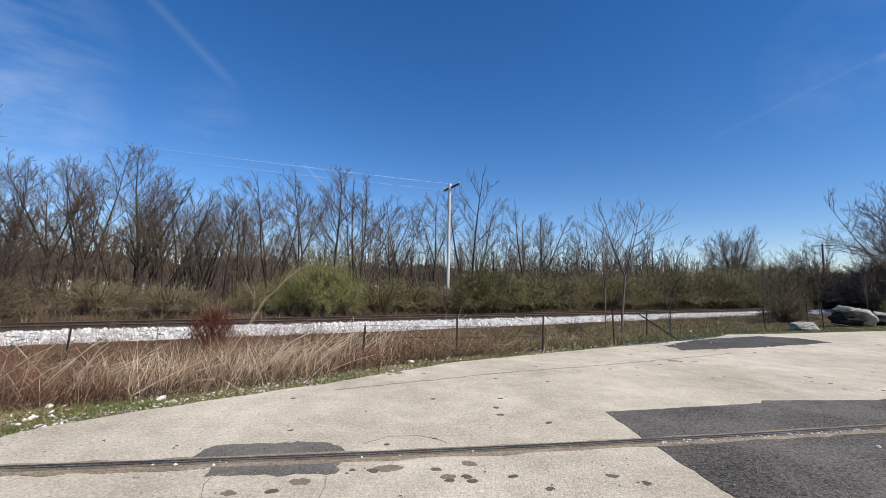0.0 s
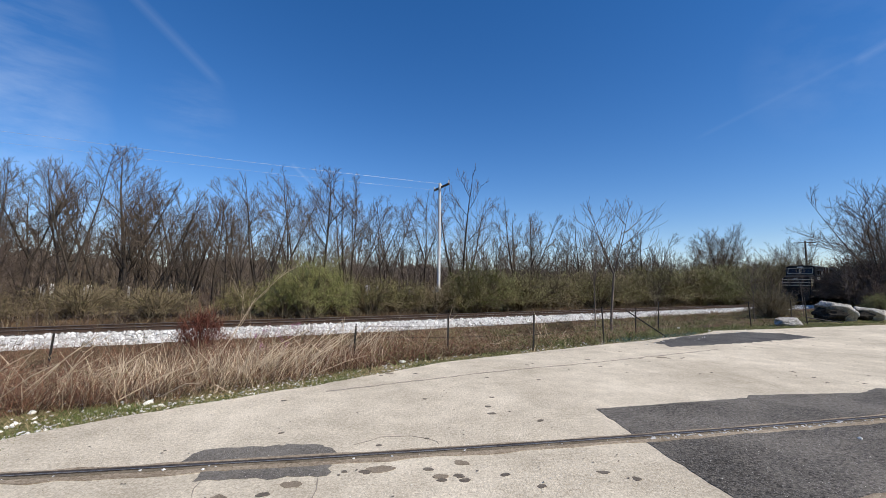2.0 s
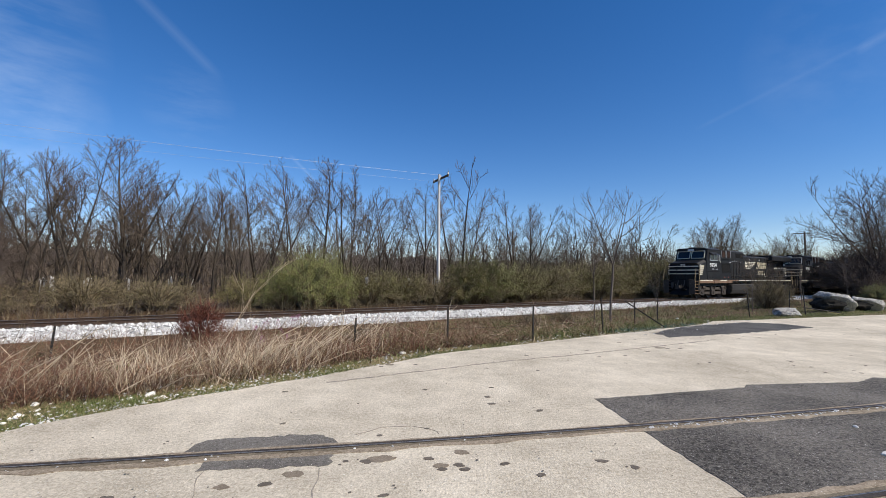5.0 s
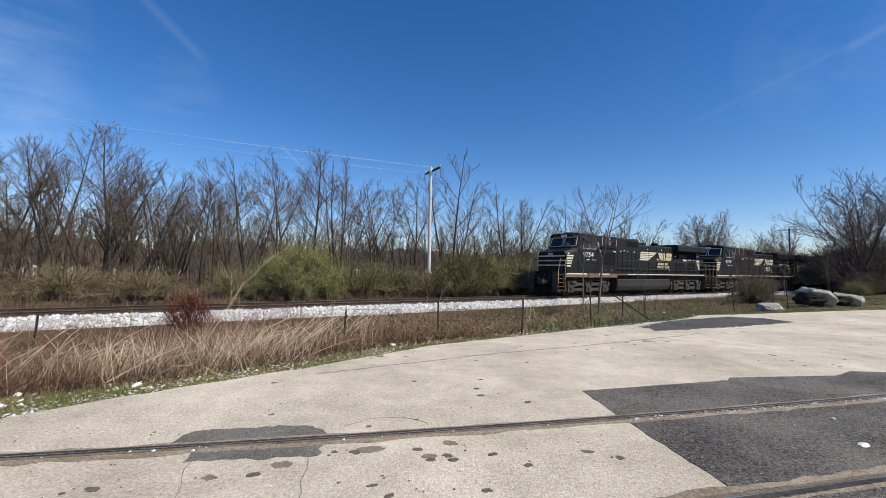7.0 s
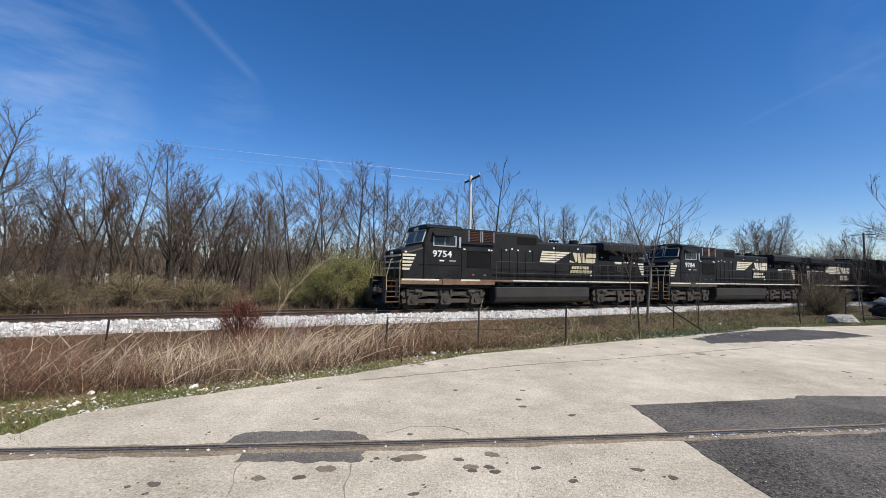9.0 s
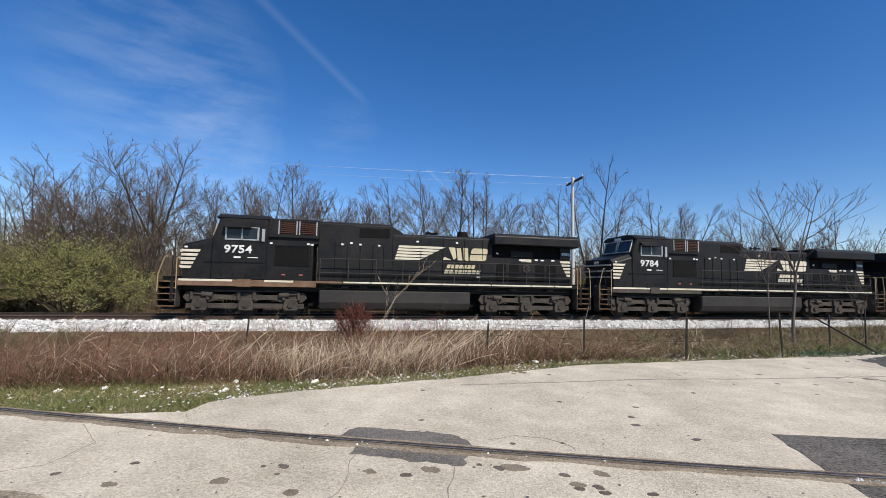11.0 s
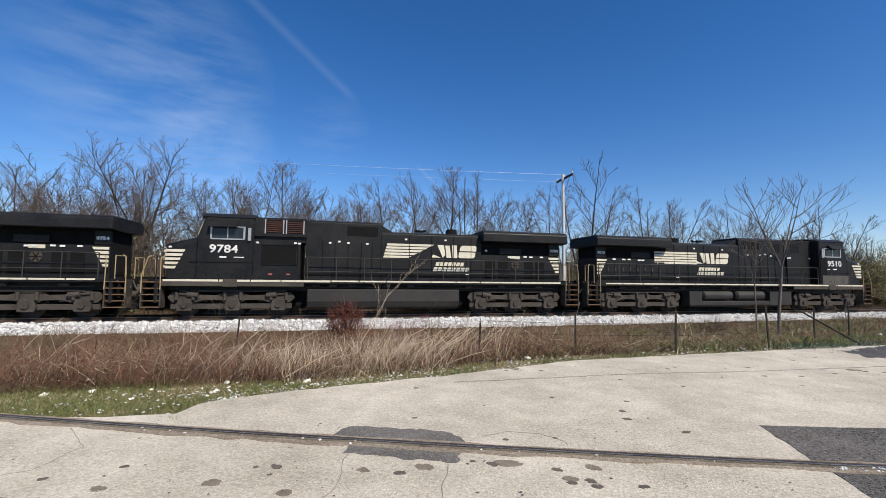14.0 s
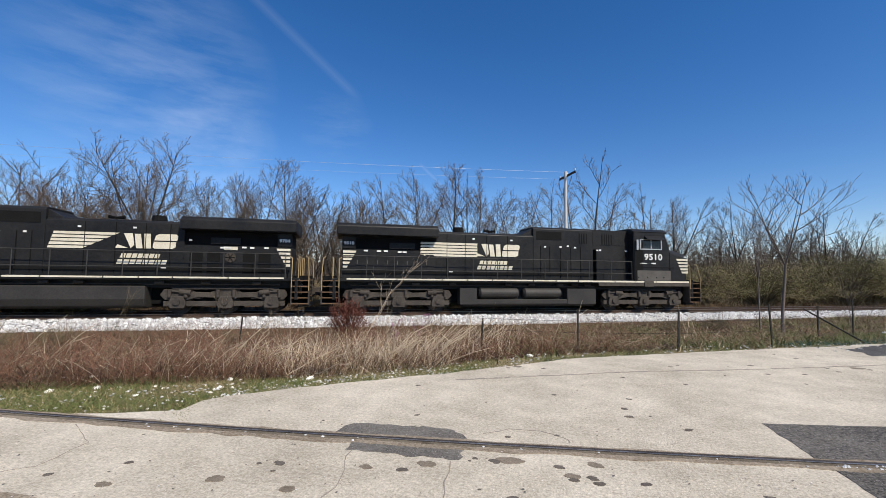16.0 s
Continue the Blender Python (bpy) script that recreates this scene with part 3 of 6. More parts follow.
def lettering(name, text, size, x, z, y, sy, material, parent, label):
    cu = bpy.data.curves.new(name, "FONT")
    cu.body, cu.size, cu.extrude, cu.align_x, cu.offset, cu.space_character = text, size, 0.006, "CENTER", 0.0, 1.08
    cu.bevel_depth, cu.bevel_resolution = 0.015, 0
    tmp = new(name, cu)
    bpy.context.view_layer.update()
    me = bpy.data.meshes.new_from_object(tmp.evaluated_get(bpy.context.evaluated_depsgraph_get()))
    bpy.data.objects.remove(tmp)
    me.materials.clear()
    me.materials.append(material)
    ob = new(name, me)
    ob.parent = parent
    ob.matrix_basis = pose(x, sy * (y + 0.008), z, 90, 0, 0 if sy < 0 else 180) @ Matrix.Diagonal((1.15, 1, 1, 1))
    ob["label"] = label
    return ob


def wheelset_mesh():
    bm = bmesh.new()
    for y in (-0.75, 0.75):
        s = 1 if y > 0 else -1
        rod(bm, (0, y - 0.06, 0), (0, y + 0.06, 0), 0.53, sides=28)
        rod(bm, (0, y + s * 0.06, 0), (0, y + s * 0.10, 0), 0.36, 0.30, sides=20)
        for k in range(4):
            a = k * math.pi / 2
            rod(bm, (0.4 * math.cos(a), y + s * 0.055, 0.4 * math.sin(a)), (0.4 * math.cos(a), y + s * 0.075, 0.4 * math.sin(a)), 0.045, sides=8)
    rod(bm, (0, -1.0, 0), (0, 1.0, 0), 0.09, sides=10)
    me = bpy.data.meshes.new("wheelset")
    bm.to_mesh(me)
    bm.free()
    me.materials.append(M_UNDER)
    return me


WHEELS = wheelset_mesh()
SPINNING = []


def build_truck(loco, xc):
    bm = bmesh.new()
    for sy in (-1, 1):
        prof = [(-2.75, 0.72), (-2.6, 0.98), (-1.7, 1.02), (-1.3, 0.86), (-0.7, 0.84), (-0.45, 0.95), (0.45, 0.95), (0.7, 0.84), (1.3, 0.86), (1.7, 1.02), (2.6, 0.98), (2.75, 0.72), (2.55, 0.5), (1.6, 0.5), (1.2, 0.62), (0.5, 0.6), (0.35, 0.5), (-0.35, 0.5), (-0.5, 0.6), (-1.2, 0.62), (-1.6, 0.5), (-2.55, 0.5)]
        prism(bm, prof, sy * 1.0, sy * 1.16)
        box(bm, -2.62, 2.62, min(sy * 1.02, sy * 1.12), max(sy * 1.02, sy * 1.12), 0.2, 0.44)
        box(bm, -2.3, 2.3, min(sy * 0.98, sy * 1.1), max(sy * 0.98, sy * 1.1), 1.0, 1.07)
        rod(bm, (-2.2, sy * 1.24, 1.0), (2.1, sy * 1.24, 1.02), 0.025)
    box(bm, -1.4, -1.1, -1.1, 1.1, 0.55, 0.85)
    box(bm, 1.1, 1.4, -1.1, 1.1, 0.55, 0.85)
    box(bm, -0.5, 0.5, -0.8, 0.8, 0.7, 1.2)
    truck = part("truck", soften(bm, 0.025), M_UNDER, loco, "grimy cast three-axle truck frame")
    truck.matrix_basis = pose(xc, 0, 0)
    for dx in (-2.02, 0.0, 2.02):
        ws = new("wheelset", WHEELS)
        ws.parent = truck
        ws.matrix_basis = pose(dx, 0, 0.352)
        ws["label"] = "steel wheels on their axle"
        SPINNING.append((ws, dx))
        for sy in (-1, 1):
            bm = bmesh.new()
            prism(bm, [(dx - 0.3, 0.12), (dx + 0.3, 0.12), (dx + 0.36, 0.3), (dx + 0.26, 0.68), (dx - 0.26, 0.68), (dx - 0.36, 0.3)], sy * 1.08, sy * 1.26)
            rod(bm, (dx, sy * 1.25, 0.40), (dx, sy * 1.33, 0.40), 0.14, sides=14)
            part("axle_box", soften(bm, 0.015), M_UNDER, truck)
            for ox in (-0.34, 0.34):
                bm = bmesh.new()
                rod(bm, (dx + ox, sy * 1.2, 0.62), (dx + ox, sy * 1.2, 0.98), 0.085, sides=10)
                part("spring", bm, M_UNDER, truck)
        for sy in (-1, 1):
            if dx != 0:
                bm = bmesh.new()
                s = 1 if dx > 0 else -1
                rod(bm, (dx - s * 0.55, sy * 1.2, 0.84), (dx - s * 0.1, sy * 1.2, 0.88), 0.13, sides=12)
                rod(bm, (dx - s * 0.1, sy * 1.2, 0.88), (dx + s * 0.25, sy * 1.2, 0.9), 0.045, sides=8)
                part("brake_cylinder", bm, M_UNDER, truck)


def build_steps(loco, xa, xb, sy, end):
    """Corner steps between xa and xb with two grab rails."""
    bm = bmesh.new()
    y0, y1 = sorted((sy * 0.95, sy * 1.5))
    for x in (xa, xb):
        box(bm, x - 0.025, x + 0.025, y0, y1, 0.28, 1.55)
    part("step_side", soften(bm, 0.008), M_UNDER, loco)
    for k in range(5):
        bm = bmesh.new()
        box(bm, xa, xb, y0, y1, 0.30 + k * 0.28, 0.335 + k * 0.28)
        part("step", soften(bm, 0.008), M_RUST, loco, "rusty steel step")
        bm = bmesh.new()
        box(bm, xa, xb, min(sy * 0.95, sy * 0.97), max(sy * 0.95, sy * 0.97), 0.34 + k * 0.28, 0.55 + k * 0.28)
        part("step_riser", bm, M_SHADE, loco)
    for x, lean in ((xa, 0.22), (xb, 0.05)):
        bm = bmesh.new()
        s = -1 if end < 0 else 1
        pts = [(x, sy * 1.52, 0.95), (x, sy * 1.52, 1.75), (x - s * lean, sy * 1.5, 2.55), (x - s * (lean + 0.12), sy * 1.45, 2.62)]
        if (x == xb) == (end < 0):
            pts = [(x, sy * 1.52, 1.1), (x + s * 0.02, sy * 1.52, 2.5), (x - s * 0.1, sy * 1.5, 2.6)]
        for a, b in zip(pts, pts[1:]):
            rod(bm, a, b, 0.024)
        part("grab_rail", bm, M_YELLOW, loco, "worn yellow grab rail")


def build_loco(number, rusty, dirt_label):
    """Wide-cab freight locomotive; its front points along -x and its rail height is z = 0."""
    loco = new("locomotive")
    tagged(loco, dirt_label, "locomotive", "locomotives of the train")
    sill = M_RUSTSILL if rusty else M_SILL
    # frame
    bm = bmesh.new()
    box(bm, -10.2, 10.2, -1.5, 1.5, 1.46, 1.56)
    box(bm, -10.15, 10.15, -1.0, 1.0, 1.05, 1.46)
    part("deck", soften(bm, 0.015), M_BLACK, loco)
    # dark block added below the frame as its shade, closes the view through
    bm = bmesh.new()
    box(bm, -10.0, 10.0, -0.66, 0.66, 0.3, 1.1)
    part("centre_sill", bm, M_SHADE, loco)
    for sy in (-1, 1):
        bm = bmesh.new()
        box(bm, -10.05, -4.0, min(sy * 1.46, sy * 1.53), max(sy * 1.46, sy * 1.53), 1.27, 1.56)
        part("front_sill", soften(bm, 0.01), sill, loco, "rust-stained side sill" if rusty else "")
        bm = bmesh.new()
        box(bm, -4.0, 10.0, min(sy * 1.47, sy * 1.52), max(sy * 1.47, sy * 1.52), 1.42, 1.56)
        part("side_sill", bm, M_BLACK, loco)
        x = -10.0
        k = 0
        while x < 9.7:
            x2 = min(x + (1.35 if k % 3 else 2.3), 9.75)
            bm = bmesh.new()
            on_side(bm, sy, x, x2 - 0.05, 1.50 if x > -4 else 1.48, 1.575, 1.532)
            part("sill_stripe", bm, M_RUSTSILL if rusty and x < -4.2 and k % 2 else M_CREAM, loco, "cream reflective stripe")
            x, k = x2, k + 1
        bm = bmesh.new()
        box(bm, -7.55, -6.95, min(sy * 1.5, sy * 1.58), max(sy * 1.5, sy * 1.58), 1.25, 1.6)
        part("jacking_pad", soften(bm, 0.015), sill, loco)
    # nose and cab
    bm = bmesh.new()
    sec = [(-1.5, 1.56), (-1.5, 2.95), (-1.3, 3.18), (1.3, 3.18), (1.5, 2.95), (1.5, 1.56)]
    front = [bm.verts.new((-10.05 if abs(y) < 1.4 else -9.92, y * 0.97, z)) for y, z in sec]
    rear = [bm.verts.new((-8.72, y, z + (0.36 if z > 2 else 0))) for y, z in sec]
    bm.faces.new(front), bm.faces.new(rear[::-1])
    for i in range(6):
        bm.faces.new((front[i], rear[i], rear[(i + 1) % 6], front[(i + 1) % 6]))
    bmesh.ops.recalc_face_normals(bm, faces=bm.faces[:])
    part("nose", soften(bm, 0.04), M_BLACK, loco, "blunt black nose")
    bm = bmesh.new()
    prism(bm, [(-8.72, 1.56), (-8.72, 3.52), (-8.42, 4.42), (-8.28, 4.5), (-6.3, 4.5), (-6.3, 1.56)], -1.52, 1.52)
    cab = part("cab", soften(bm, 0.05), M_BLACK, loco, "black cab")
    bm = bmesh.new()
    section(bm, [(-1.56, 4.50), (-1.2, 4.68), (1.2, 4.68), (1.56, 4.50), (1.5, 4.42), (-1.5, 4.42)], -8.55, -6.25)
    part("roof", soften(bm, 0.015), M_BLACK, cab)
    bm = bmesh.new()
    for xx, w in ((-7.9, 0.35), (-7.0, 0.3)):
        box(bm, xx - w, xx + w, -0.35, 0.35, 4.67, 4.77)
    part("roof_box", soften(bm, 0.03), M_BLACK, cab)
    for y0, y1 in ((-1.28, -0.08), (0.08, 1.28)):
        bm = bmesh.new()
        prism(bm, [(-8.70, 3.68), (-8.72, 3.70), (-8.50, 4.33), (-8.47, 4.31)], y0, y1)
        pane = part("windshield", bm, M_GLASS, cab, "dark windshield pane")
        bm = bmesh.new()
        for a, b in (((-8.725, y0, 3.66), (-8.725, y1, 3.66)), ((-8.5, y0, 4.36), (-8.5, y1, 4.36)), ((-8.725, y0, 3.66), (-8.5, y0, 4.36)), ((-8.725, y1, 3.66), (-8.5, y1, 4.36))):
            rod(bm, a, b, 0.035)
        part("windshield_frame", bm, M_CREAM, pane, "pale windshield frame")
    bm = bmesh.new()
    box(bm, -8.62, -8.45, -0.28, 0.28, 4.38, 4.56)
    part("number_board", soften(bm, 0.02), M_WHITE, cab, "pale number board over the windshield")
    bm = bmesh.new()
    for y in (-0.12, 0.12):
        rod(bm, (-10.04, y, 3.0), (-10.1, y, 3.0), 0.1, sides=12)
    part("headlight", bm, M_FRAME, loco, "twin headlight in the nose")
    for sy in (-1, 1):
        bm = bmesh.new()
        on_side(bm, sy, -8.13, -6.72, 3.47, 4.05, 1.522, 0.01)
        win = part("side_window", bm, M_GLASS, cab, "dark sliding cab window")
        bm = bmesh.new()
        for x0, x1, z0, z1 in ((-8.15, -6.7, 3.43, 3.49), (-8.15, -6.7, 4.02, 4.06), (-8.17, -8.10, 3.43, 4.06), (-6.76, -6.68, 3.43, 4.06), (-7.46, -7.41, 3.45, 4.05)):
            on_side(bm, sy, x0, x1, z0, z1, 1.524, 0.03)
        part("window_frame", bm, M_FRAME, win, "bright metal window frame")
        bm = bmesh.new()
        section(bm, [(sy * 1.52, 4.26), (sy * 1.52, 4.23), (sy * 1.84, 3.98), (sy * 1.85, 4.01)], -8.2, -7.0)
        part("sunshade", bm, M_BLACK, win, "black metal sunshade")
        bm = bmesh.new()
        on_side(bm, sy, -6.55, -6.42, 3.4, 4.0, 1.525, 0.09)
        part("mirror", soften(bm, 0.01), M_FRAME, cab)
        for i in range(5):
            bm = bmesh.new()
            z1 = 2.93 - i * 0.19
            e = -9.17 - i * 0.085
            plate(bm, sy, [(-9.97, z1 - 0.115), (-9.97, z1), (e, z1), (e - 0.055, z1 - 0.115)], 1.503, 0.012)
            part("nose_stripe", bm, M_CREAM, loco, "cream speed stripe on the nose")
        lettering("road_number", number, 0.50, -7.58, 2.83, 1.522, sy, M_WHITE, loco, "white road number " + number)
        for x0, x1, z0, z1 in ((-7.75, -7.45, 2.58, 2.66), (-7.15, -6.7, 2.60, 2.64)):
            bm = bmesh.new()
            on_side(bm, sy, x0, x1, z0, z1, 1.522)
            part("small_lettering", bm, M_WHITE, loco)
        bm = bmesh.new()
        on_side(bm, sy, -9.0, -6.4, 2.36, 2.39, 1.522, 0.02)
        for x in (-8.3, -7.8, -7.2, -6.6):
            on_side(bm, sy, x, x + 0.07, 1.75, 1.81, 1.522, 0.02)
        part("side_rib", bm, M_SHADE, cab)
    bm = bmesh.new()
    box(bm, -10.065, -10.04, -1.42, 1.42, 2.1, 2.2)
    box(bm, -10.065, -10.04, -1.42, 1.42, 2.45, 2.55)
    box(bm, -10.065, -10.04, -1.42, 1.42, 2.8, 2.9)
    part("front_stripe", bm, M_CREAM, loco)
    # equipment behind the cab
    bm = bmesh.new()
    box(bm, -6.3, -3.95, -1.44, 1.02, 3.66, 4.55)
    part("blower_housing", soften(bm, 0.04), M_BLACK, loco)
    bm = bmesh.new()
    box(bm, -6.3, -4.2, -1.5, 1.02, 1.56, 3.5)
    box(bm, -6.28, -4.0, -1.3, 1.0, 3.4, 3.7)
    part("equipment_cabinet", soften(bm, 0.03), M_BLACK, loco)
    for sy in (-1,):
        for x0, x1 in ((-5.85, -4.98), (-4.9, -4.05)):
            bm = bmesh.new()
            on_side(bm, sy, x0, x1, 3.82, 4.44, 1.442, 0.01)
            vent = part("vent", bm, M_SHADE, loco, "rusty louvred vent")
            bm = bmesh.new()
            for k in range(6):
                on_side(bm, sy, x0 + 0.05, x1 - 0.05, 3.86 + k * 0.095, 3.90 + k * 0.095, 1.45, 0.025)
            part("louvre", bm, M_LOUVRE, vent)
            for x in (x0, x1 - 0.05):
                bm = bmesh.new()
                on_side(bm, sy, x, x + 0.05, 3.8, 4.46, 1.45, 0.035)
                part("vent_frame", bm, M_FRAME, vent)
        bm = bmesh.new()
        on_side(bm, sy, -5.95, -4.3, 2.28, 2.31, 1.502, 0.03)
        on_side(bm, sy, -5.95, -5.92, 2.28, 3.25, 1.502, 0.02)
        on_side(bm, sy, -4.33, -4.3, 2.28, 3.25, 1.502, 0.02)
        on_side(bm, sy, -5.95, -4.3, 3.22, 3.25, 1.502, 0.03)
        door = part("cabinet_door", bm, M_SHADE, loco)
        bm = bmesh.new()
        on_side(bm, sy, -5.9, -4.38, 2.34, 3.18, 1.502, 0.014)
        part("door_grille", bm, M_SHADE, door)
        for x in (-5.6, -4.8):
            bm = bmesh.new()
            on_side(bm, sy, x, x + 0.16, 1.82, 1.88, 1.502)
            part("warning_decal", bm, M_RED, loco)
    # long hood
    bm = bmesh.new()
    section(bm, [(-1.0, 1.56), (-1.0, 4.48), (-0.85, 4.6), (0.85, 4.6), (1.0, 4.48), (1.0, 1.56)], -4.0, -0.28)
    prism(bm, [(-0.3, 4.1), (-0.3, 4.5), (0.3, 4.16), (0.3, 4.1)], -0.85, 0.85)
    part("tall_hood", soften(bm, 0.02), M_BLACK, loco)
    bm = bmesh.new()
    section(bm, [(-0.98, 1.56), (-0.98, 4.02), (-0.85, 4.14), (0.85, 4.14), (0.98, 4.02), (0.98, 1.56)], -0.28, 5.2)
    part("engine_hood", soften(bm, 0.02), M_BLACK, loco)
    bm = bmesh.new()
    box(bm, 5.2, 9.95, -0.98, 0.98, 1.56, 3.05)
    part("radiator_body", soften(bm, 0.02), M_BLACK, loco)
    # dark grille, its near-black also holds the shade below the housing
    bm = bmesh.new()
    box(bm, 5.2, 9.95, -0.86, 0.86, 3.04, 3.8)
    part("radiator_grille", bm, M_SHADE, loco, "black recessed radiator intake with the overhang shade in its colour")
    bm = bmesh.new()
    section(bm, [(-1.5, 3.76), (-1.5, 4.2), (-1.35, 4.36), (1.35, 4.36), (1.5, 4.2), (1.5, 3.76), (0.9, 3.7), (-0.9, 3.7)], 5.15, 10.2)
    wing = part("radiator_housing", soften(bm, 0.03), M_BLACK, loco, "overhanging radiator housing with rounded top")
    bm = bmesh.new()
    for k in range(11):
        box(bm, 5.5 + k * 0.42, 5.54 + k * 0.42, -1.3, 1.3, 4.36, 4.385)
    part("roof_rib", bm, M_BLACK, wing)
    bm = bmesh.new()
    rod(bm, (3.75, 0, 4.12), (3.75, 0, 4.48), 0.34, 0.3, 14)
    part("exhaust_stack", bm, M_SHADE, loco)
    bm = bmesh.new()
    rod(bm, (1.95, 0, 4.13), (1.95, 0, 4.3), 0.05)
    for dx, dy in ((-0.32, 0.1), (-0.26, -0.14), (0.34, 0.0), (0.2, 0.2), (-0.1, 0.22)):
        rod(bm, (1.95, dy, 4.33), (1.95 + dx, dy, 4.35), 0.03, 0.085, 8)
    part("horn", bm, M_SHADE, loco, "cluster of black air horns")
    for sy in (-1, 1):
        # door seams, handles and small plates on the hood
        for x in (-3.2, -2.6, -1.95, -1.3, -0.75, 1.2, 2.4, 3.6, 4.6):
            bm = bmesh.new()
            on_side(bm, sy, x, x + 0.03, 1.7, 3.5 if x < 0 else 4.0, 1.0 if x < -0.3 else 0.98, 0.022)
            part("door_seam", bm, M_SHADE, loco)
        bm = bmesh.new()
        on_side(bm, sy, -2.0, -0.45, 3.86, 4.34, 1.0, 0.016)
        part("intake_screen", soften(bm, 0.005), M_SHADE, loco)
        for x, z in ((-2.9, 3.42), (-2.45, 3.5), (-2.0, 3.44), (-1.05, 3.42), (0.95, 3.72), (3.1, 3.74), (-6.2, 3.3), (-4.5, 3.32), (-4.32, 3.3), (6.75, 2.92), (7.0, 2.92), (7.7, 2.95), (8.05, 2.94), (8.7, 2.95), (4.3, 1.92), (-9.85, 3.0), (5.4, 3.25)):
            bm = bmesh.new()
            on_side(bm, sy, x, x + (0.2 if z < 3 else 0.13), z, z + 0.08, 1.503 if x < -9 or (x < -4 and sy < 0) else 1.02)
            part("latch", bm, M_WHITE, loco, "small white plate")
        if sy > 0:
            for k in range(9):
                bm = bmesh.new()
                x = (-5.2, -5.05, -4.9, -4.75, -4.6, -3.6, -3.45, -3.3, -3.15)[k]
                on_side(bm, sy, x, x + 0.06, 3.7, 4.3, 1.021 if x < -4 else 1.001, 0.012)
                part("intake_slit", bm, M_SHADE, loco)
            bm = bmesh.new()
            on_side(bm, sy, -6.9, -6.35, 1.6, 3.9, 1.522, 0.012)
            part("cab_door", bm, M_SHADE, loco)
        # radiator body doors
        for x0 in ((5.45, 6.2, 7.75, 8.45) if sy < 0 else ()):
            bm = bmesh.new()
            on_side(bm, sy, x0, x0 + 0.55, 1.75, 2.2, 0.98, 0.02)
            on_side(bm, sy, x0, x0 + 0.55, 2.3, 2.75, 0.98, 0.02)
            part("radiator_door", soften(bm, 0.008), M_SHADE, loco)
        if sy < 0:
            bm = bmesh.new()
            rod(bm, (7.2, sy * 0.98, 2.5), (7.2, sy * 1.02, 2.5), 0.24, sides=16)
            cover = part("round_cover", bm, M_UNDER, loco, "rusty round fan cover")
            bm = bmesh.new()
            for k in range(3):
                a = k * math.pi / 3
                rod(bm, (7.2 - 0.22 * math.cos(a), sy * 1.025, 2.5 - 0.22 * math.sin(a)), (7.2 + 0.22 * math.cos(a), sy * 1.025, 2.5 + 0.22 * math.sin(a)), 0.018)
            part("spoke", bm, M_SHADE, cover)
            bm = bmesh.new()
            on_side(bm, sy, 6.9, 7.5, 2.86, 3.02, 0.98, 0.016)
            part("notice_plate", bm, M_CREAM, loco, "pale notice plate")
        else:
            for k in range(8):
                bm = bmesh.new()
                x0 = 5.32 + k * 0.5
                on_side(bm, sy, x0, x0 + 0.44, 1.98, 2.86, 0.98, 0.022)
                tall = part("radiator_door", soften(bm, 0.01), M_BLACK, loco)
                bm = bmesh.new()
                on_side(bm, sy, x0 + 0.36, x0 + 0.4, 2.3, 2.5, 1.003, 0.014)
                part("handle", bm, M_DUST, tall)
        bm = bmesh.new()
        on_side(bm, sy, 6.3, 7.6, 3.14, 3.44, 0.88, 0.06)
        part("hatch", soften(bm, 0.012), M_BLACK, loco)
        bm = bmesh.new()
        on_side(bm, sy, 9.3, 9.95, 3.1, 3.74, 0.86, 0.1)
        end_plate = part("end_plate", soften(bm, 0.012), M_BLACK, loco)
        lettering("end_number", number, 0.2, 9.62, 3.3, 0.962, sy, M_WHITE, end_plate, "small white road number " + number)
        for i in range(5):
            bm = bmesh.new()
            z1 = 2.98 - i * 0.19
            plate(bm, sy, [(9.9, z1 - 0.115), (9.9, z1), (9.25 + i * 0.1, z1), (9.3 + i * 0.1, z1 - 0.115)], 0.983, 0.012)
            part("tail_stripe", bm, M_CREAM, loco, "cream speed stripe on the tail")
        # banner and emblem as plain shapes
        flip = 1 if sy < 0 else -1
        cx = 2.45 if sy < 0 else 3.0

        def bx(v):
            return cx + flip * (v - 2.45)
        for i in range(5):
            z1 = 3.53 - i * 0.158
            bm = bmesh.new()
            a0, a1 = (0.05 - i * 0.045, 2.55 - i * 0.3) if sy < 0 else (-0.55, 2.5)
            plate(bm, sy, [(bx(a0 - 0.03), z1 - 0.112), (bx(a0), z1), (bx(a1), z1), (bx(a1 - (0.2 if sy < 0 else 0.0)), z1 - 0.112)], 0.982, 0.012)
            part("banner_bar", bm, M_CREAM, loco, "cream banner bar")
        # a pointed wedge, slanted bars and a rounded block split in two
        emblem = ([(2.40, 2.84), (2.50, 3.0), (2.78, 2.9), (2.92, 2.84)], [(2.72, 3.52), (3.08, 3.52), (3.16, 2.98), (3.02, 2.84), (2.9, 3.12)], [(3.16, 3.50), (3.40, 3.50), (3.50, 2.84), (3.24, 2.84)], [(3.54, 3.52), (3.80, 3.52), (3.84, 2.84), (3.58, 2.84)],
                  [(3.96, 3.22), (4.02, 3.44), (4.14, 3.52), (4.86, 3.52), (4.94, 3.44), (4.90, 3.22)], [(3.90, 2.90), (3.94, 3.16), (4.86, 3.16), (4.84, 2.92), (4.70, 2.84), (3.96, 2.84)])
        for pts in emblem:
            bm = bmesh.new()
            plate(bm, sy, [(bx(x), z) for x, z in pts], 0.982, 0.012)
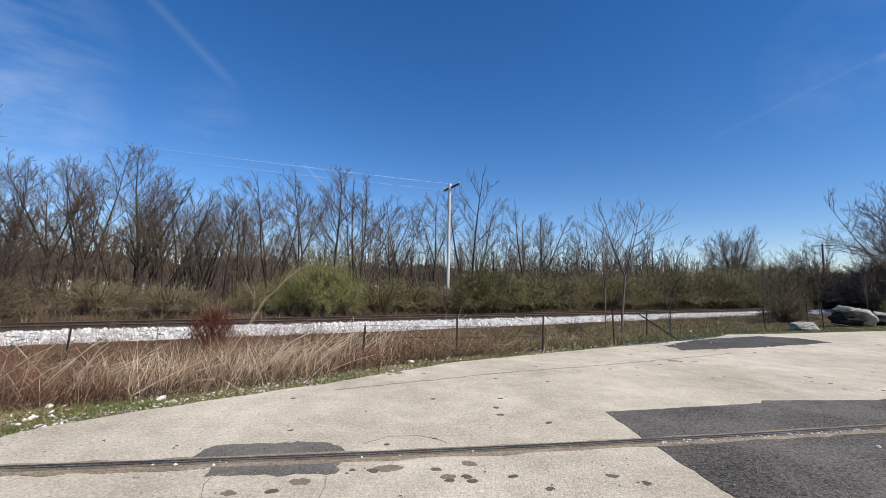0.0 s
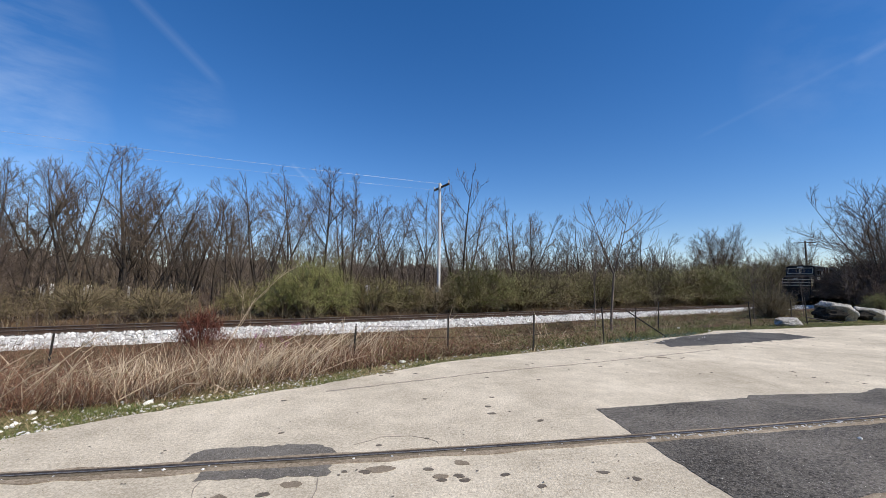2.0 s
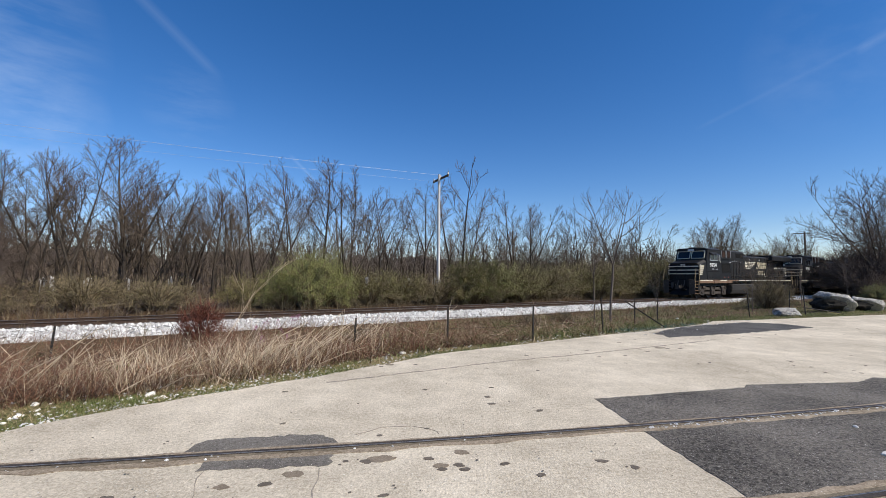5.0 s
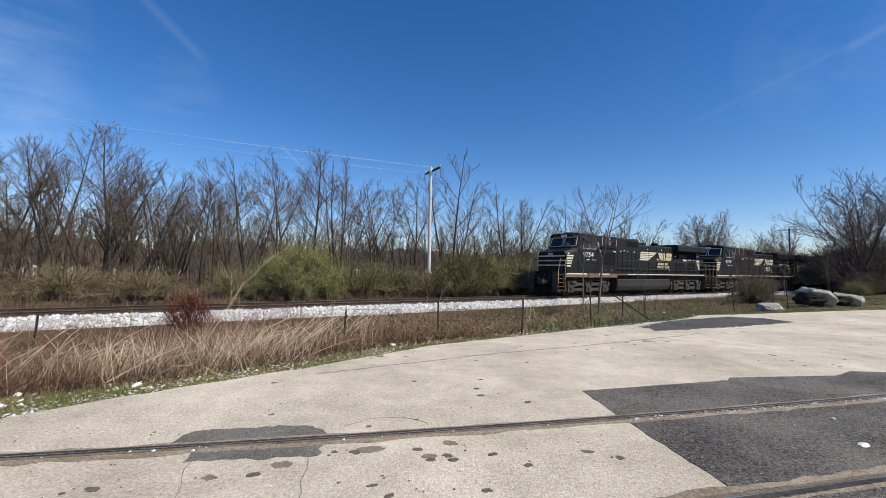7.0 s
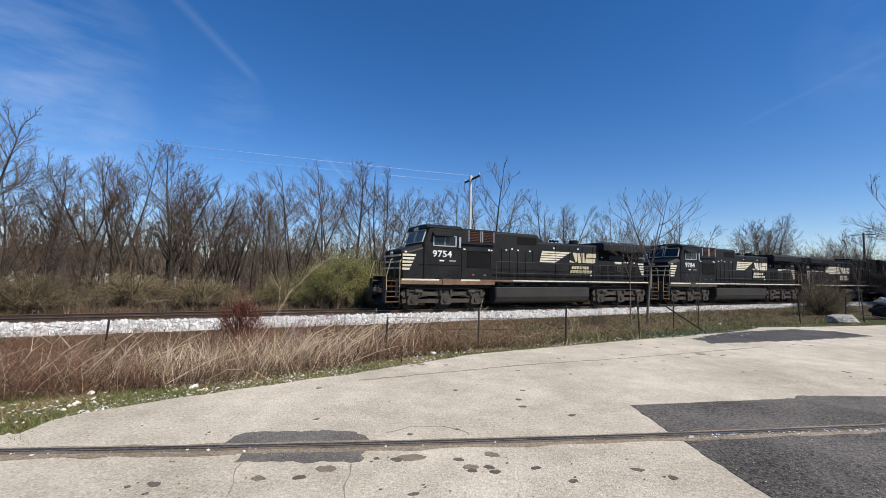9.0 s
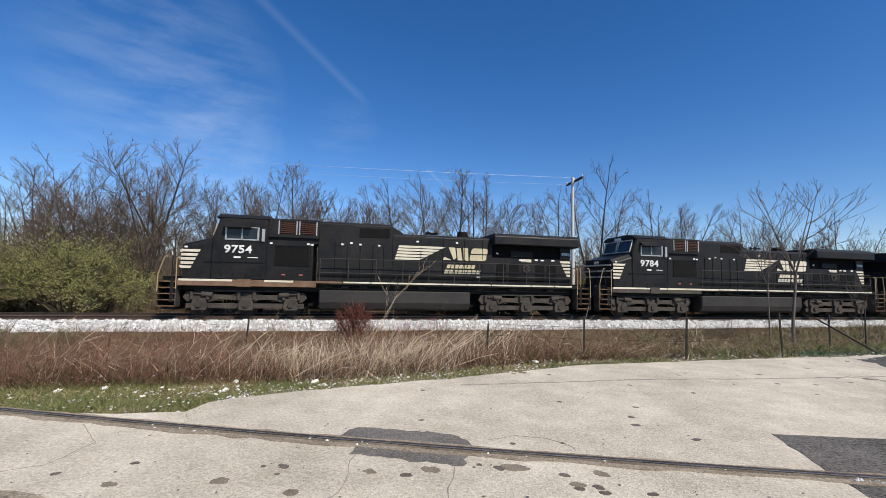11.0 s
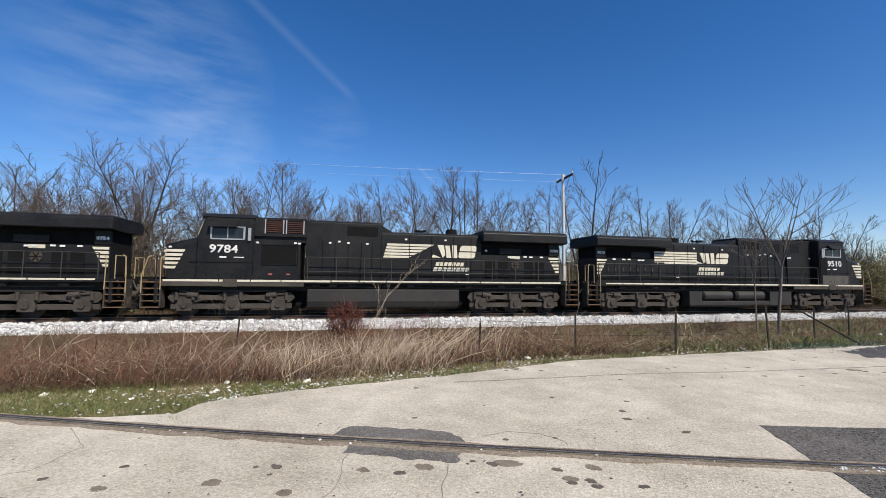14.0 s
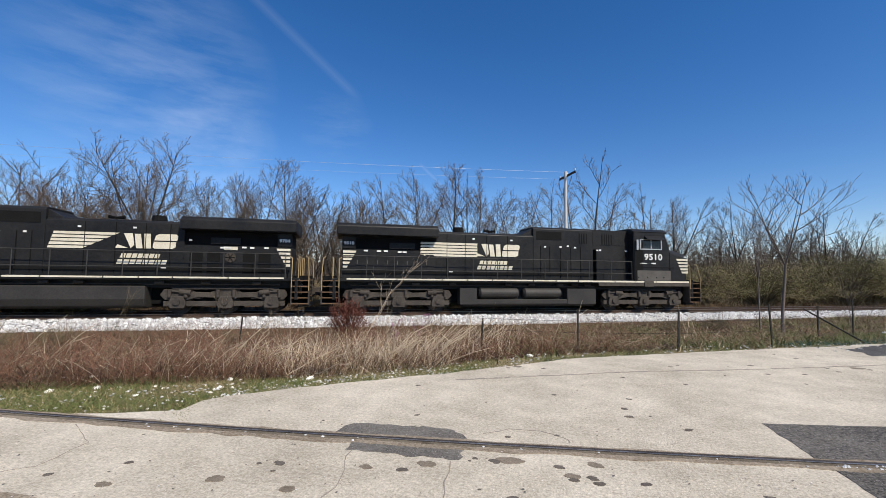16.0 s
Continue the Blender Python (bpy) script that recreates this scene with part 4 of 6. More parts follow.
            part("emblem", bm, M_GOLD if rusty else M_CREAM, loco, "worn gold emblem shape" if rusty else "cream emblem shape")
        for z, x0, x1, n in ((2.40, 2.65, 4.25, 7), (2.12, 2.52, 4.55, 8)):
            w = (x1 - x0) / n
            for k in range(n):
                bm = bmesh.new()
                a, b = x0 + k * w, x0 + k * w + w * 0.8
                plate(bm, sy, [(bx(a - 0.03), z), (bx(a + 0.03), z + 0.2), (bx(b + 0.03), z + 0.2), (bx(b - 0.03), z)], 0.982, 0.012)
                part("lettering_bar", bm, M_GOLD if rusty else M_CREAM, loco)
        # walkway railing
        xs = [(-3.85 if sy < 0 else -6.2) + 1.36 * k for k in range(11 if sy < 0 else 13)]
        for x in xs:
            bm = bmesh.new()
            rod(bm, (x, sy * 1.44, 1.56), (x, sy * 1.44, 2.7), 0.024)
            part("railing_post", bm, M_HANDRAIL, loco)
        for z in (2.7, 2.0):
            bm = bmesh.new()
            rod(bm, (xs[0], sy * 1.44, z), (xs[-1], sy * 1.44, z), 0.02)
            part("railing", bm, M_HANDRAIL, loco, "dusty grey handrail")
        bm = bmesh.new()
        on_side(bm, sy, -3.95, 9.9, 1.84, 1.94, 0.99, 0.07)
        part("kick_ledge", bm, M_SHADE, loco)
        bm = bmesh.new()
        for x in (-3.6, -2.8, -1.9, -0.2, 1.1, 4.2, 6.1, 8.3):
            rod(bm, (x, sy * 1.3, 1.3), (x + 0.35, sy * 1.3, 1.3), 0.075, sides=8)
        rod(bm, (-3.9, sy * 1.2, 1.22), (9.5, sy * 1.2, 1.22), 0.03)
        part("piping", bm, M_UNDER, loco)
        build_steps(loco, -10.85, -10.1, sy, -1)
        build_steps(loco, 10.05, 10.85, sy, 1)
    # fuel tank, plain on one side, with air reservoirs on the other
    bm = bmesh.new()
    section(bm, [(-1.42, 0.55), (-1.42, 1.14), (0.95, 1.14), (0.95, 0.12), (-1.0, 0.12), (-1.25, 0.22)], -3.85, 3.85)
    part("fuel_tank", soften(bm, 0.05), M_TANK, loco, "long grimy fuel tank")
    bm = bmesh.new()
    section(bm, [(0.9, 0.12), (0.9, 0.5), (1.42, 0.5), (1.42, 0.25), (1.2, 0.12)], -3.85, 3.85)
    part("tank_skirt", soften(bm, 0.03), M_TANK, loco)
    for x0, x1 in ((-1.7, 0.35), (0.8, 2.85)):
        bm = bmesh.new()
        rod(bm, (x0, 1.18, 0.84), (x1, 1.18, 0.84), 0.29, sides=20)
        rod(bm, (x0 - 0.1, 1.18, 0.84), (x0, 1.18, 0.84), 0.17, 0.29, 20)
        rod(bm, (x1, 1.18, 0.84), (x1 + 0.1, 1.18, 0.84), 0.29, 0.17, 20)
        part("air_reservoir", bm, M_TANK, loco, "grimy round air reservoir")
    for x0, x1 in ((-3.85, -2.1), (3.1, 4.0)):
        bm = bmesh.new()
        box(bm, x0, x1, 0.9, 1.45, 0.25, 1.1)
        part("battery_box", soften(bm, 0.03), M_TANK, loco)
    build_truck(loco, -7.17)
    build_truck(loco, 7.12)
    for s in (-1, 1):
        bm = bmesh.new()
        prism(bm, [(s * 10.2, 0.5), (s * 10.35, 0.5), (s * 10.35, 1.56), (s * 10.2, 1.56)], -1.5, 1.5)
        part("end_beam", soften(bm, 0.02), M_BLACK, loco)
        bm = bmesh.new()
        prism(bm, [(s * 10.3, 0.12), (s * 10.95, 0.16), (s * 10.6, 0.45), (s * 10.35, 0.75)], -0.9, 0.9)
        part("plow", soften(bm, 0.02), M_BLACK, loco)
        bm = bmesh.new()
        box(bm, min(s * 10.3, s * 10.95), max(s * 10.3, s * 10.95), -0.13, 0.13, 0.75, 1.0)
        box(bm, min(s * 10.9, s * 11.15), max(s * 10.9, s * 11.15), -0.2, 0.2, 0.68, 1.06)
        part("coupler", soften(bm, 0.04), M_UNDER, loco, "grimy knuckle coupler")
        for y in (-0.7, -0.5, 0.5, 0.7):
            bm = bmesh.new()
            pts = [(s * 10.35, y, 1.1), (s * 10.6, y, 0.6), (s * 10.85, y * 0.9, 0.55), (s * 11.05, y * 0.8, 0.75)]
            for a, b in zip(pts, pts[1:]):
                rod(bm, a, b, 0.028)
            part("air_hose", bm, M_SHADE, loco)
        for y, sag in ((-1.15, 0.3), (-0.3, 0.45), (0.3, 0.42), (1.1, 0.28)):
            bm = bmesh.new()
            pts = [Vector((s * (10.36 + 0.7 * g), y, 1.5 - sag * 4 * g * (1 - g) * 1.4)) for g in (0, 0.15, 0.35, 0.6, 0.8)]
            for a, b in zip(pts, pts[1:]):
                rod(bm, a, b, 0.035, sides=6)
            part("jumper_cable", bm, M_DUST, loco, "dusty sagging jumper cable")
        bm = bmesh.new()
        for y in (-0.95, 0.95):
            box(bm, min(s * 10.35, s * 10.5), max(s * 10.35, s * 10.5), y - 0.16, y + 0.16, 0.72, 1.3)
        part("end_box", soften(bm, 0.02), M_DUST, loco)
        for y in (-1.35, -0.45, 0.45, 1.35):
            bm = bmesh.new()
            rod(bm, (s * 10.35, y, 1.56), (s * 10.35, y, 2.6), 0.022)
            part("end_post", bm, M_YELLOW if s > 0 else M_BLACK, loco)
        for y0, y1 in ((-1.35, -0.4), (0.4, 1.35)):
            bm = bmesh.new()
            rod(bm, (s * 10.35, y0, 2.6), (s * 10.35, y1, 2.6), 0.022)
            part("end_railing", bm, M_YELLOW if s > 0 else M_BLACK, loco)
    return loco


LEAD = build_loco("9754", True, "black freight locomotive with a rust-stained sill, leading the train")
SECOND = build_loco("9784", False, "black freight locomotive with cream stripes, coupled second")
THIRD = build_loco("9510", False, "black freight locomotive coupled tail first, cab facing back")
panel_mesh = bmesh.new()
on_side(panel_mesh, 1, -8.75, -6.5, 1.6, 2.2, 1.523)
part("dusty_panel", panel_mesh, M_DUST, THIRD, "dusty grey panel below the cab number")
THIRD.scale = (1.028, 1, 1)
# ---- trees and brush ----
def tube(v, f, pts, radii, sides):
    """An open tapered tube through pts, added to the lists v and f."""
    base = len(v)
    w = (pts[-1] - pts[0]).normalized()
    u = w.orthogonal().normalized()
    x = w.cross(u)
    ring = [(math.cos(2 * math.pi * k / sides), math.sin(2 * math.pi * k / sides)) for k in range(sides)]
    for p, r in zip(pts, radii):
        for c, s in ring:
            v.append((p.x + (u.x * c + x.x * s) * r, p.y + (u.y * c + x.y * s) * r, p.z + (u.z * c + x.z * s) * r))
    for i in range(len(pts) - 1):
        for k in range(sides):
            a, b = base + i * sides + k, base + i * sides + (k + 1) % sides
            f.append((a, b, b + sides, a + sides))


def blade(v, f, p, lean, width, rng):
    """One thin bent stalk of two quads' length, as a narrow three-sided spike."""
    a = rng.uniform(0, 6.283)
    s = Vector((math.cos(a), math.sin(a), 0)) * width
    m = p + lean * 0.55
    tip = p + lean + Vector((lean.x * 0.25, lean.y * 0.25, -0.08 * lean.length))
    b = len(v)
    v.extend((tuple(p - s), tuple(p + s), tuple(m - s * 0.7), tuple(m + s * 0.7), tuple(tip)))
    f.extend(((b, b + 1, b + 3, b + 2), (b + 2, b + 3, b + 4)))


def spike(v, f, a, e, r):
    """A thin three-sided point from a to e."""
    w = (e - a).normalized()
    u = w.orthogonal().normalized() * r
    x = w.cross(u)
    b = len(v)
    v.extend((tuple(a + u), tuple(a - u * 0.5 + x * 0.87), tuple(a - u * 0.5 - x * 0.87), tuple(e)))
    f.extend(((b, b + 1, b + 3), (b + 1, b + 2, b + 3), (b + 2, b, b + 3)))


def grow_tree(seed, height, spread, leaders=1, fork=0.0, limbs=14, start=0.24, twig=0.011, levels=4, counts=(10, 7, 4), girth=0.012, wide=0.42, lift=0.6):
    """Bark and twig meshes of a leafless tree: straight leaders, ascending limbs that fill an egg-shaped crown, branches and fine twigs."""
    rng = random.Random(seed)
    bv, bf, tv, tf = [], [], [], []

    def run(p, way, length, r, level, end=0.2):
        n = (8, 5, 3, 2, 1)[level]
        bend = (0.03, 0.04, 0.04, 0.03, 0.02)[level]
        rise = (0.03, 0.13, 0.08, 0.05, 0.0)[level] * lift
        pts, rad = [p.copy()], [r]
        q, w = p.copy(), way.normalized()
        for i in range(n):
            w = (w + Vector((rng.gauss(0, bend), rng.gauss(0, bend), rng.gauss(0, bend) + rise))).normalized()
            q = q + w * (length / n)
            pts.append(q.copy())
            rad.append(max(twig * 0.5, r * (1 - (1 - end) * (i + 1) / n)))
        if level <= 1:
            tube(bv, bf, pts, rad, (8, 5)[level])
        elif level == 2:
            tube(tv, tf, pts, rad, 4)
        else:
            if level == 3:
                tube(tv, tf, pts[:-1], rad[:-1], 3)
            spike(tv, tf, pts[-2], pts[-1], rad[-2])
        return pts, rad

    def child(pts, rad, f, tilt):
        n = len(pts) - 1
        i = min(n - 1, int(f * n))
        g = f * n - i
        here = (pts[i + 1] - pts[i]).normalized()
        side = here.orthogonal().normalized()
        side.rotate(Matrix.Rotation(rng.uniform(0, 6.283), 3, here))
        return pts[i].lerp(pts[i + 1], g), here * math.cos(tilt) + side * math.sin(tilt), rad[i] + (rad[i + 1] - rad[i]) * g

    def fill(pts, rad, length, level):
        if level >= levels:
            return
        full = height * wide * (1, 0.85, 0.4, 0.2)[level]
        c = max(3, round(counts[level - 1] * min(1.15, (length / full) ** 0.6)))
        for k in range(c):
            f = 0.18 + 0.82 * (k + rng.uniform(0.1, 0.9)) / c
            at, d, r = child(pts, rad, f, radians(rng.uniform(28, 56)))
            d = (d + Vector((0, 0, 0.38 * lift))).normalized()
            ln = length * 0.56 * rng.uniform(0.7, 1.2) * (1.12 - 0.55 * f)
            p2, r2 = run(at, d, ln, max(twig * (1, 1.15, 0.85, 0.62)[level], r * rng.uniform(0.4, 0.6)), level + 1)
            fill(p2, r2, ln, level + 1)

    def leader(p, way, length, r, lo, count, reach):
        pts, rad = run(p, way, length, r, 0, 0.12)
        for k in range(count):
            f = lo + (0.98 - lo) * (k + rng.uniform(0.1, 0.9)) / count
            at, d, r1 = child(pts, rad, f, radians(68 - 32 * f + rng.uniform(-9, 9)) * spread)
            low = min(1.0, 0.55 + (f - lo) * 2.2)
            ln = height * reach * (1.02 - f) ** 0.5 * low * rng.uniform(0.82, 1.08)
            p2, r2 = run(at, d, ln, max(twig * 2, r1 * rng.uniform(0.4, 0.62)), 1)
            fill(p2, r2, ln, 1)
    turn = rng.uniform(0, 6.28)
    r = height * girth
    if leaders == 1:
        leader(Vector(), Vector((rng.gauss(0, .03), rng.gauss(0, .03), 1)), height * 0.94, r, start, limbs, wide)
    else:
        top, foot = Vector(), r
        if fork:
            pts, rad = run(Vector(), Vector((rng.gauss(0, .04), rng.gauss(0, .04), 1)), height * fork, r, 0, 0.75)
            top, foot = pts[-1], rad[-1]
        for k in range(leaders):
            a = turn + 6.283 * k / leaders + rng.uniform(-0.4, 0.4)
            lean = math.tan(radians(rng.uniform(12, 30) * spread))
            leader(top if fork else Vector((0.2 * math.cos(a), 0.2 * math.sin(a), 0)), Vector((lean * math.cos(a), lean * math.sin(a), 1)), height * (0.96 - fork) * rng.uniform(0.8, 1.02), foot * 0.75, start, max(4, round(limbs / leaders * 1.25)), wide * 0.72)
    return bv, bf, tv, tf


def tree(name, label, args, twig_mat=None, bark_mat=None, **kw):
    bv, bf, tv, tf = grow_tree(*args, **kw)
    top = max(max(p[2] for p in bv), max(p[2] for p in tv)) if tv else max(p[2] for p in bv)
    root = new(name)
    tagged(root, label, "tree", "bare trees along the railway")
    raw("trunk", bv, bf, bark_mat or M_BARK, root, smooth=True)
    raw("crown", tv, tf, twig_mat or M_TWIG, root)["label"] = "fine leafless twigs"
    return root, top


def place(root, top, q, d, height, turn):
    z = ground_z(q, d) - 0.1
    s = (height - z) / top
    m = Matrix.Translation(tp(q, d, z)) @ Matrix.Rotation(turn, 4, "Z")
    ob = copy_thing(root, m)
    ob.scale = (s, s, s)
    return ob


def build_trees():
    rng = random.Random(77)
    lab = "leafless grey-brown tree with upright limbs, behind the railway"
    kinds = [tree("bare_tree", lab, (1, 10, 0.9), limbs=20, start=0.2, wide=0.4),
             tree("bare_tree", lab, (2, 10, 0.9), leaders=2, fork=0.22, limbs=20, start=0.15, wide=0.46),
             tree("bare_tree", lab, (3, 10, 1.0), leaders=3, fork=0.34, limbs=20, start=0.08, wide=0.5),
             tree("bare_tree", lab, (4, 10, 0.85), leaders=3, limbs=20, start=0.24, wide=0.48),
             tree("bare_tree", lab, (5, 10, 1.1), leaders=3, fork=0.2, limbs=21, start=0.1, wide=0.56),
             tree("bare_tree", lab, (6, 10, 1.15), leaders=4, fork=0.07, limbs=19, start=0.08, wide=0.6, girth=0.011),
             tree("bare_tree", lab, (7, 10, 0.9), limbs=16, start=0.18, levels=3, twig=0.014, wide=0.38, counts=(9, 9, 4)),
             tree("bare_tree", lab, (8, 10, 0.85), leaders=2, limbs=16, start=0.2, levels=3, twig=0.014, wide=0.46, counts=(9, 9, 4)),
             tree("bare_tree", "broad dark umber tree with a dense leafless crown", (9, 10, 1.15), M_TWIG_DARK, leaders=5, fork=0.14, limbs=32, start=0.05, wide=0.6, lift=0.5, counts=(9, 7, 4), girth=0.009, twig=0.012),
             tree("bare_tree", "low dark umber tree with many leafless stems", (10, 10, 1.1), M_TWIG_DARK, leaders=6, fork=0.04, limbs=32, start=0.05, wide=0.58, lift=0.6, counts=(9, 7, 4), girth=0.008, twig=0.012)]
    # kind, way along the line, distance, height of the top over the lot
    spots = [(2, -12.6, 30, 9.8), (0, -13.9, 33, 9.2), (5, -18.5, 36, 8.9), (5, -20.5, 37, 8.6), (5, -16.8, 37.5, 8.4), (5, -23.5, 38, 8.8), (0, -25, 40, 10.2), (5, -31, 33, 9.5), (2, -38, 36, 10), (1, -6.1, 31, 9.2), (0, -4.1, 34, 10.4), (2, -8.4, 32, 8.0), (4, -1.8, 33, 7.2), (3, -0.5, 42, 9.0), (1, 2.4, 38, 9.4),
             (3, 4.8, 40, 10.4), (2, 8.35, 46, 12.6), (0, 9.9, 38, 11.7), (3, 12.3, 39, 10.2), (1, 14.4, 44, 12.6), (2, 18, 44, 10.2), (4, 21.9, 50, 12.0), (2, 24.4, 46, 12.2), (3, 23.4, 36, 12.3), (1, 27, 40, 9.3), (3, 29.5, 34, 9.7), (0, 33.2, 36, 9.8),
             (1, 38, 44, 9.2), (2, 45.5, 40, 10.2), (1, 48, 44, 9.0), (3, 51.7, 34, 9.2), (0, 58, 46, 9.4), (1, 66, 50, 10), (5, 89, 42, 13.4), (5, 90.5, 43, 13.2), (4, 88, 42.5, 13.0), (5, 91.5, 42, 12.0), (5, 86.5, 43, 11.5), (8, 67, 15, 14.6), (8, 76, 16, 13.0), (9, 76, 17.5, 9.5), (9, 69.5, 16, 8.5), (9, 72, 14.5, 10.5), (8, 80, 18, 13.5), (9, 84, 17, 11.0), (5, 98, 41, 8.5), (5, 80, 46, 7.5), (5, 104, 39, 9.0), (5, 109, 38, 11.5), (5, 114, 38, 11), (5, 120, 40, 14), (5, 37.5, 15, 3.2), (5, 38.6, 14.6, 2.6)]
    for k, q, d, h in spots:
        place(*kinds[k], q, d, h * 1.04 + 0.2, rng.uniform(0, 6.28))
    for i in range(60):
        q = -46 + i * 2.3 + rng.uniform(-1.2, 1.2)
        d = rng.uniform(38, 58)
        place(*kinds[rng.choice((6, 7))], q, d, (1.5 + (d / 36) * 5.6 * rng.uniform(0.7, 1.12)), rng.uniform(0, 6.28))
    for k, q, d, h in ((9, -13.6, 29.5, 5.4), (9, -15.2, 30, 6.6), (9, -11.8, 31, 6.0), (9, -9.8, 30.5, 4.6), (4, -13.2, 30.5, 9.6), (9, -16.6, 31, 8.6), (9, -18.4, 32, 7.6), (9, -8.0, 33, 5.6), (9, -11.4, 34, 6.2), (0, -10.6, 34, 8.8), (1, -7.2, 33.5, 9.0), (3, -5.2, 36, 9.4), (2, -2.8, 35, 8.4), (1, -0.6, 34, 7.6), (0, 1.0, 36, 8.2), (3, 3.2, 34, 7.4), (2, 6.4, 37, 9.2)):
        place(*kinds[k], q, d, h, rng.uniform(0, 6.28))
    for i in range(26):
        place(*kinds[rng.choice((6, 7, 3, 1))], rng.uniform(-34, 3), rng.uniform(30, 46), rng.uniform(5.0, 8.6), rng.uniform(0, 6.28))
    for root, _ in kinds:
        root.matrix_basis = pose(*tp(-46 - 4 * kinds.index((root, _)), 40, -0.3))
    # young trees on this side of the line
    young, top = tree("young_tree", "slender leafless young tree at the edge of the lot", (31, 6, 1.15), M_TWIG_PALE, leaders=4, fork=0.42, limbs=20, counts=(5, 3, 2), levels=3, start=0.1, wide=0.56, twig=0.007, girth=0.009, lift=1.0, bark_mat=M_TWIG_PALE)
    x, y = 8.0, 18.6
    q, d = to_qd(x, y)
    z = ground_z(q, d)
    young.matrix_basis = Matrix.Translation((x, y, z - 0.05)) @ Matrix.Rotation(0.6, 4, "Z") @ Matrix.Scale((5.75 - z) / top, 4)
    for q2, d2, h, turn in ((16.4, 13.4, 4.6, 2.0), (27.6, 11.5, 3.4, 1.0), (36.5, 12.2, 3.9, 4.0), (21.5, 13.5, 2.0, 3.0), (39.0, 10.5, 3.0, 5.0)):
        sapling = place(young, top, q2, d2, h, turn)
        sapling["label"] = "small leafless sapling on the bank"
        sapling.scale = (sapling.scale.x * 0.6, sapling.scale.y * 0.6, sapling.scale.z)


def far_woods():
    """Thicket of thin trunks and branches that closes the view behind the trees."""
    rng = random.Random(5)
    v, f = [], []
    for i in range(4200):
        q = rng.uniform(-75, 175)
        d = 37 + rng.random() ** 0.8 * 48
        h = 5.6 * rng.uniform(0.45, 1.15) * (d / 44) ** 0.8 * (1.25 if q > 95 else 1.0)
        p = tp(q, d, -0.4)
        w = Vector((rng.gauss(0, 0.1), rng.gauss(0, 0.1), 1))
        pts = [p, p + w * h * 0.5, p + w * h + Vector((rng.gauss(0, .5), rng.gauss(0, .5), 0))]
        tube(v, f, pts, [0.075, 0.045, 0.015], 3)
        for k in range(12):
            g = rng.uniform(0.1, 0.95)
            a = p + w * h * g
            e = a + Vector((rng.gauss(0, .8), rng.gauss(0, .8), rng.uniform(0.4, 1.8)))
            spike(v, f, a, e, 0.03)
    tagged(raw("far_woods", v, f, M_TWIG), "dense leafless woods in the distance", "woods", kind="stuff")


def far_backdrop():
    """A far bank of woods with a ragged top that closes the horizon."""
    rng = random.Random(41)
    v, f = [], []
    n = 700
    for i in range(n + 1):
        q = -260 + i * 1.0
        top = 6.2 + 1.8 * noise.noise(Vector((q * 0.06, 0, 0))) + 1.2 * noise.noise(Vector((q * 0.35, 3, 0))) + rng.uniform(-0.7, 0.7)
        for d, z in ((104, -1), (105 + rng.uniform(-1, 1), top * 0.6), (109, top), (116, top * 0.9), (120, -1)):
            v.append(tuple(tp(q, d, z)))
    f = [(i * 5 + j, (i + 1) * 5 + j, (i + 1) * 5 + j + 1, i * 5 + j + 1) for i in range(n) for j in range(4)]
    tagged(raw("backdrop", v, f, M_BACKWOOD), "distant bank of leafless woods", "woods", kind="structure")


def brush_band():
    """Brown brambles and saplings that stand between the line and the woods."""
    rng = random.Random(6)
    v, f, uv, uf = [], [], [], []
    for i in range(23000):
        q = rng.uniform(-60, 125)
        low = rng.random() < 0.22
        d = rng.uniform(26.0, 27.6) if low else 28.0 + rng.random() ** 1.5 * 11.5
        z = ground_z(q, d)
        tall = 0.6 + 1.5 * (0.5 + 0.5 * noise.noise(Vector((q * 0.22, d * 0.3, 1)))) * min(1.0, (d - 25.4) / 3.5) * (1.25 if q > 20 else 0.8)
        if low:
            tall = 0.95
        elif q > 55:
            tall *= 1.7
        elif q > 22:
            tall *= 1.3
        lean = Vector((rng.gauss(0, 0.42), rng.gauss(0, 0.42), 1)) * tall * rng.uniform(0.4, 1.15)
        # at low q most brambles get a darker colour for the tree shade
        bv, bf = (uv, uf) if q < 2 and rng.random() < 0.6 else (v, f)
        blade(bv, bf, tp(q, d, z), lean, rng.uniform(0.006, 0.019), rng)
        for k in range(2):
            g = rng.uniform(0.3, 0.9)
            blade(bv, bf, tp(q, d, z) + lean * g, Vector((rng.gauss(0, .3), rng.gauss(0, .3), rng.uniform(0, .45))), 0.008, rng)
    tagged(raw("umber_brambles", uv, uf, M_TWIG_DARK), "umber brambles with the shade of the trees put into their colour", "brush", kind="stuff")
    tagged(raw("bramble_thicket", v, f, M_BRUSH), "brown leafless brambles and saplings beyond the line", "brush", kind="stuff")
    v, f = [], []
    for i in range(9000):
        q, d = rng.uniform(-60, 110), rng.uniform(29.0, 33)
        blade(v, f, tp(q, d, ground_z(q, d)), Vector((rng.gauss(0, .12), rng.gauss(0, .12), rng.uniform(0.12, 0.5))), 0.012, rng)
    tagged(raw("dry_verge", v, f, M_DRYGRASS), "dry tan grass on the verge beyond the line", "grass", kind="stuff")


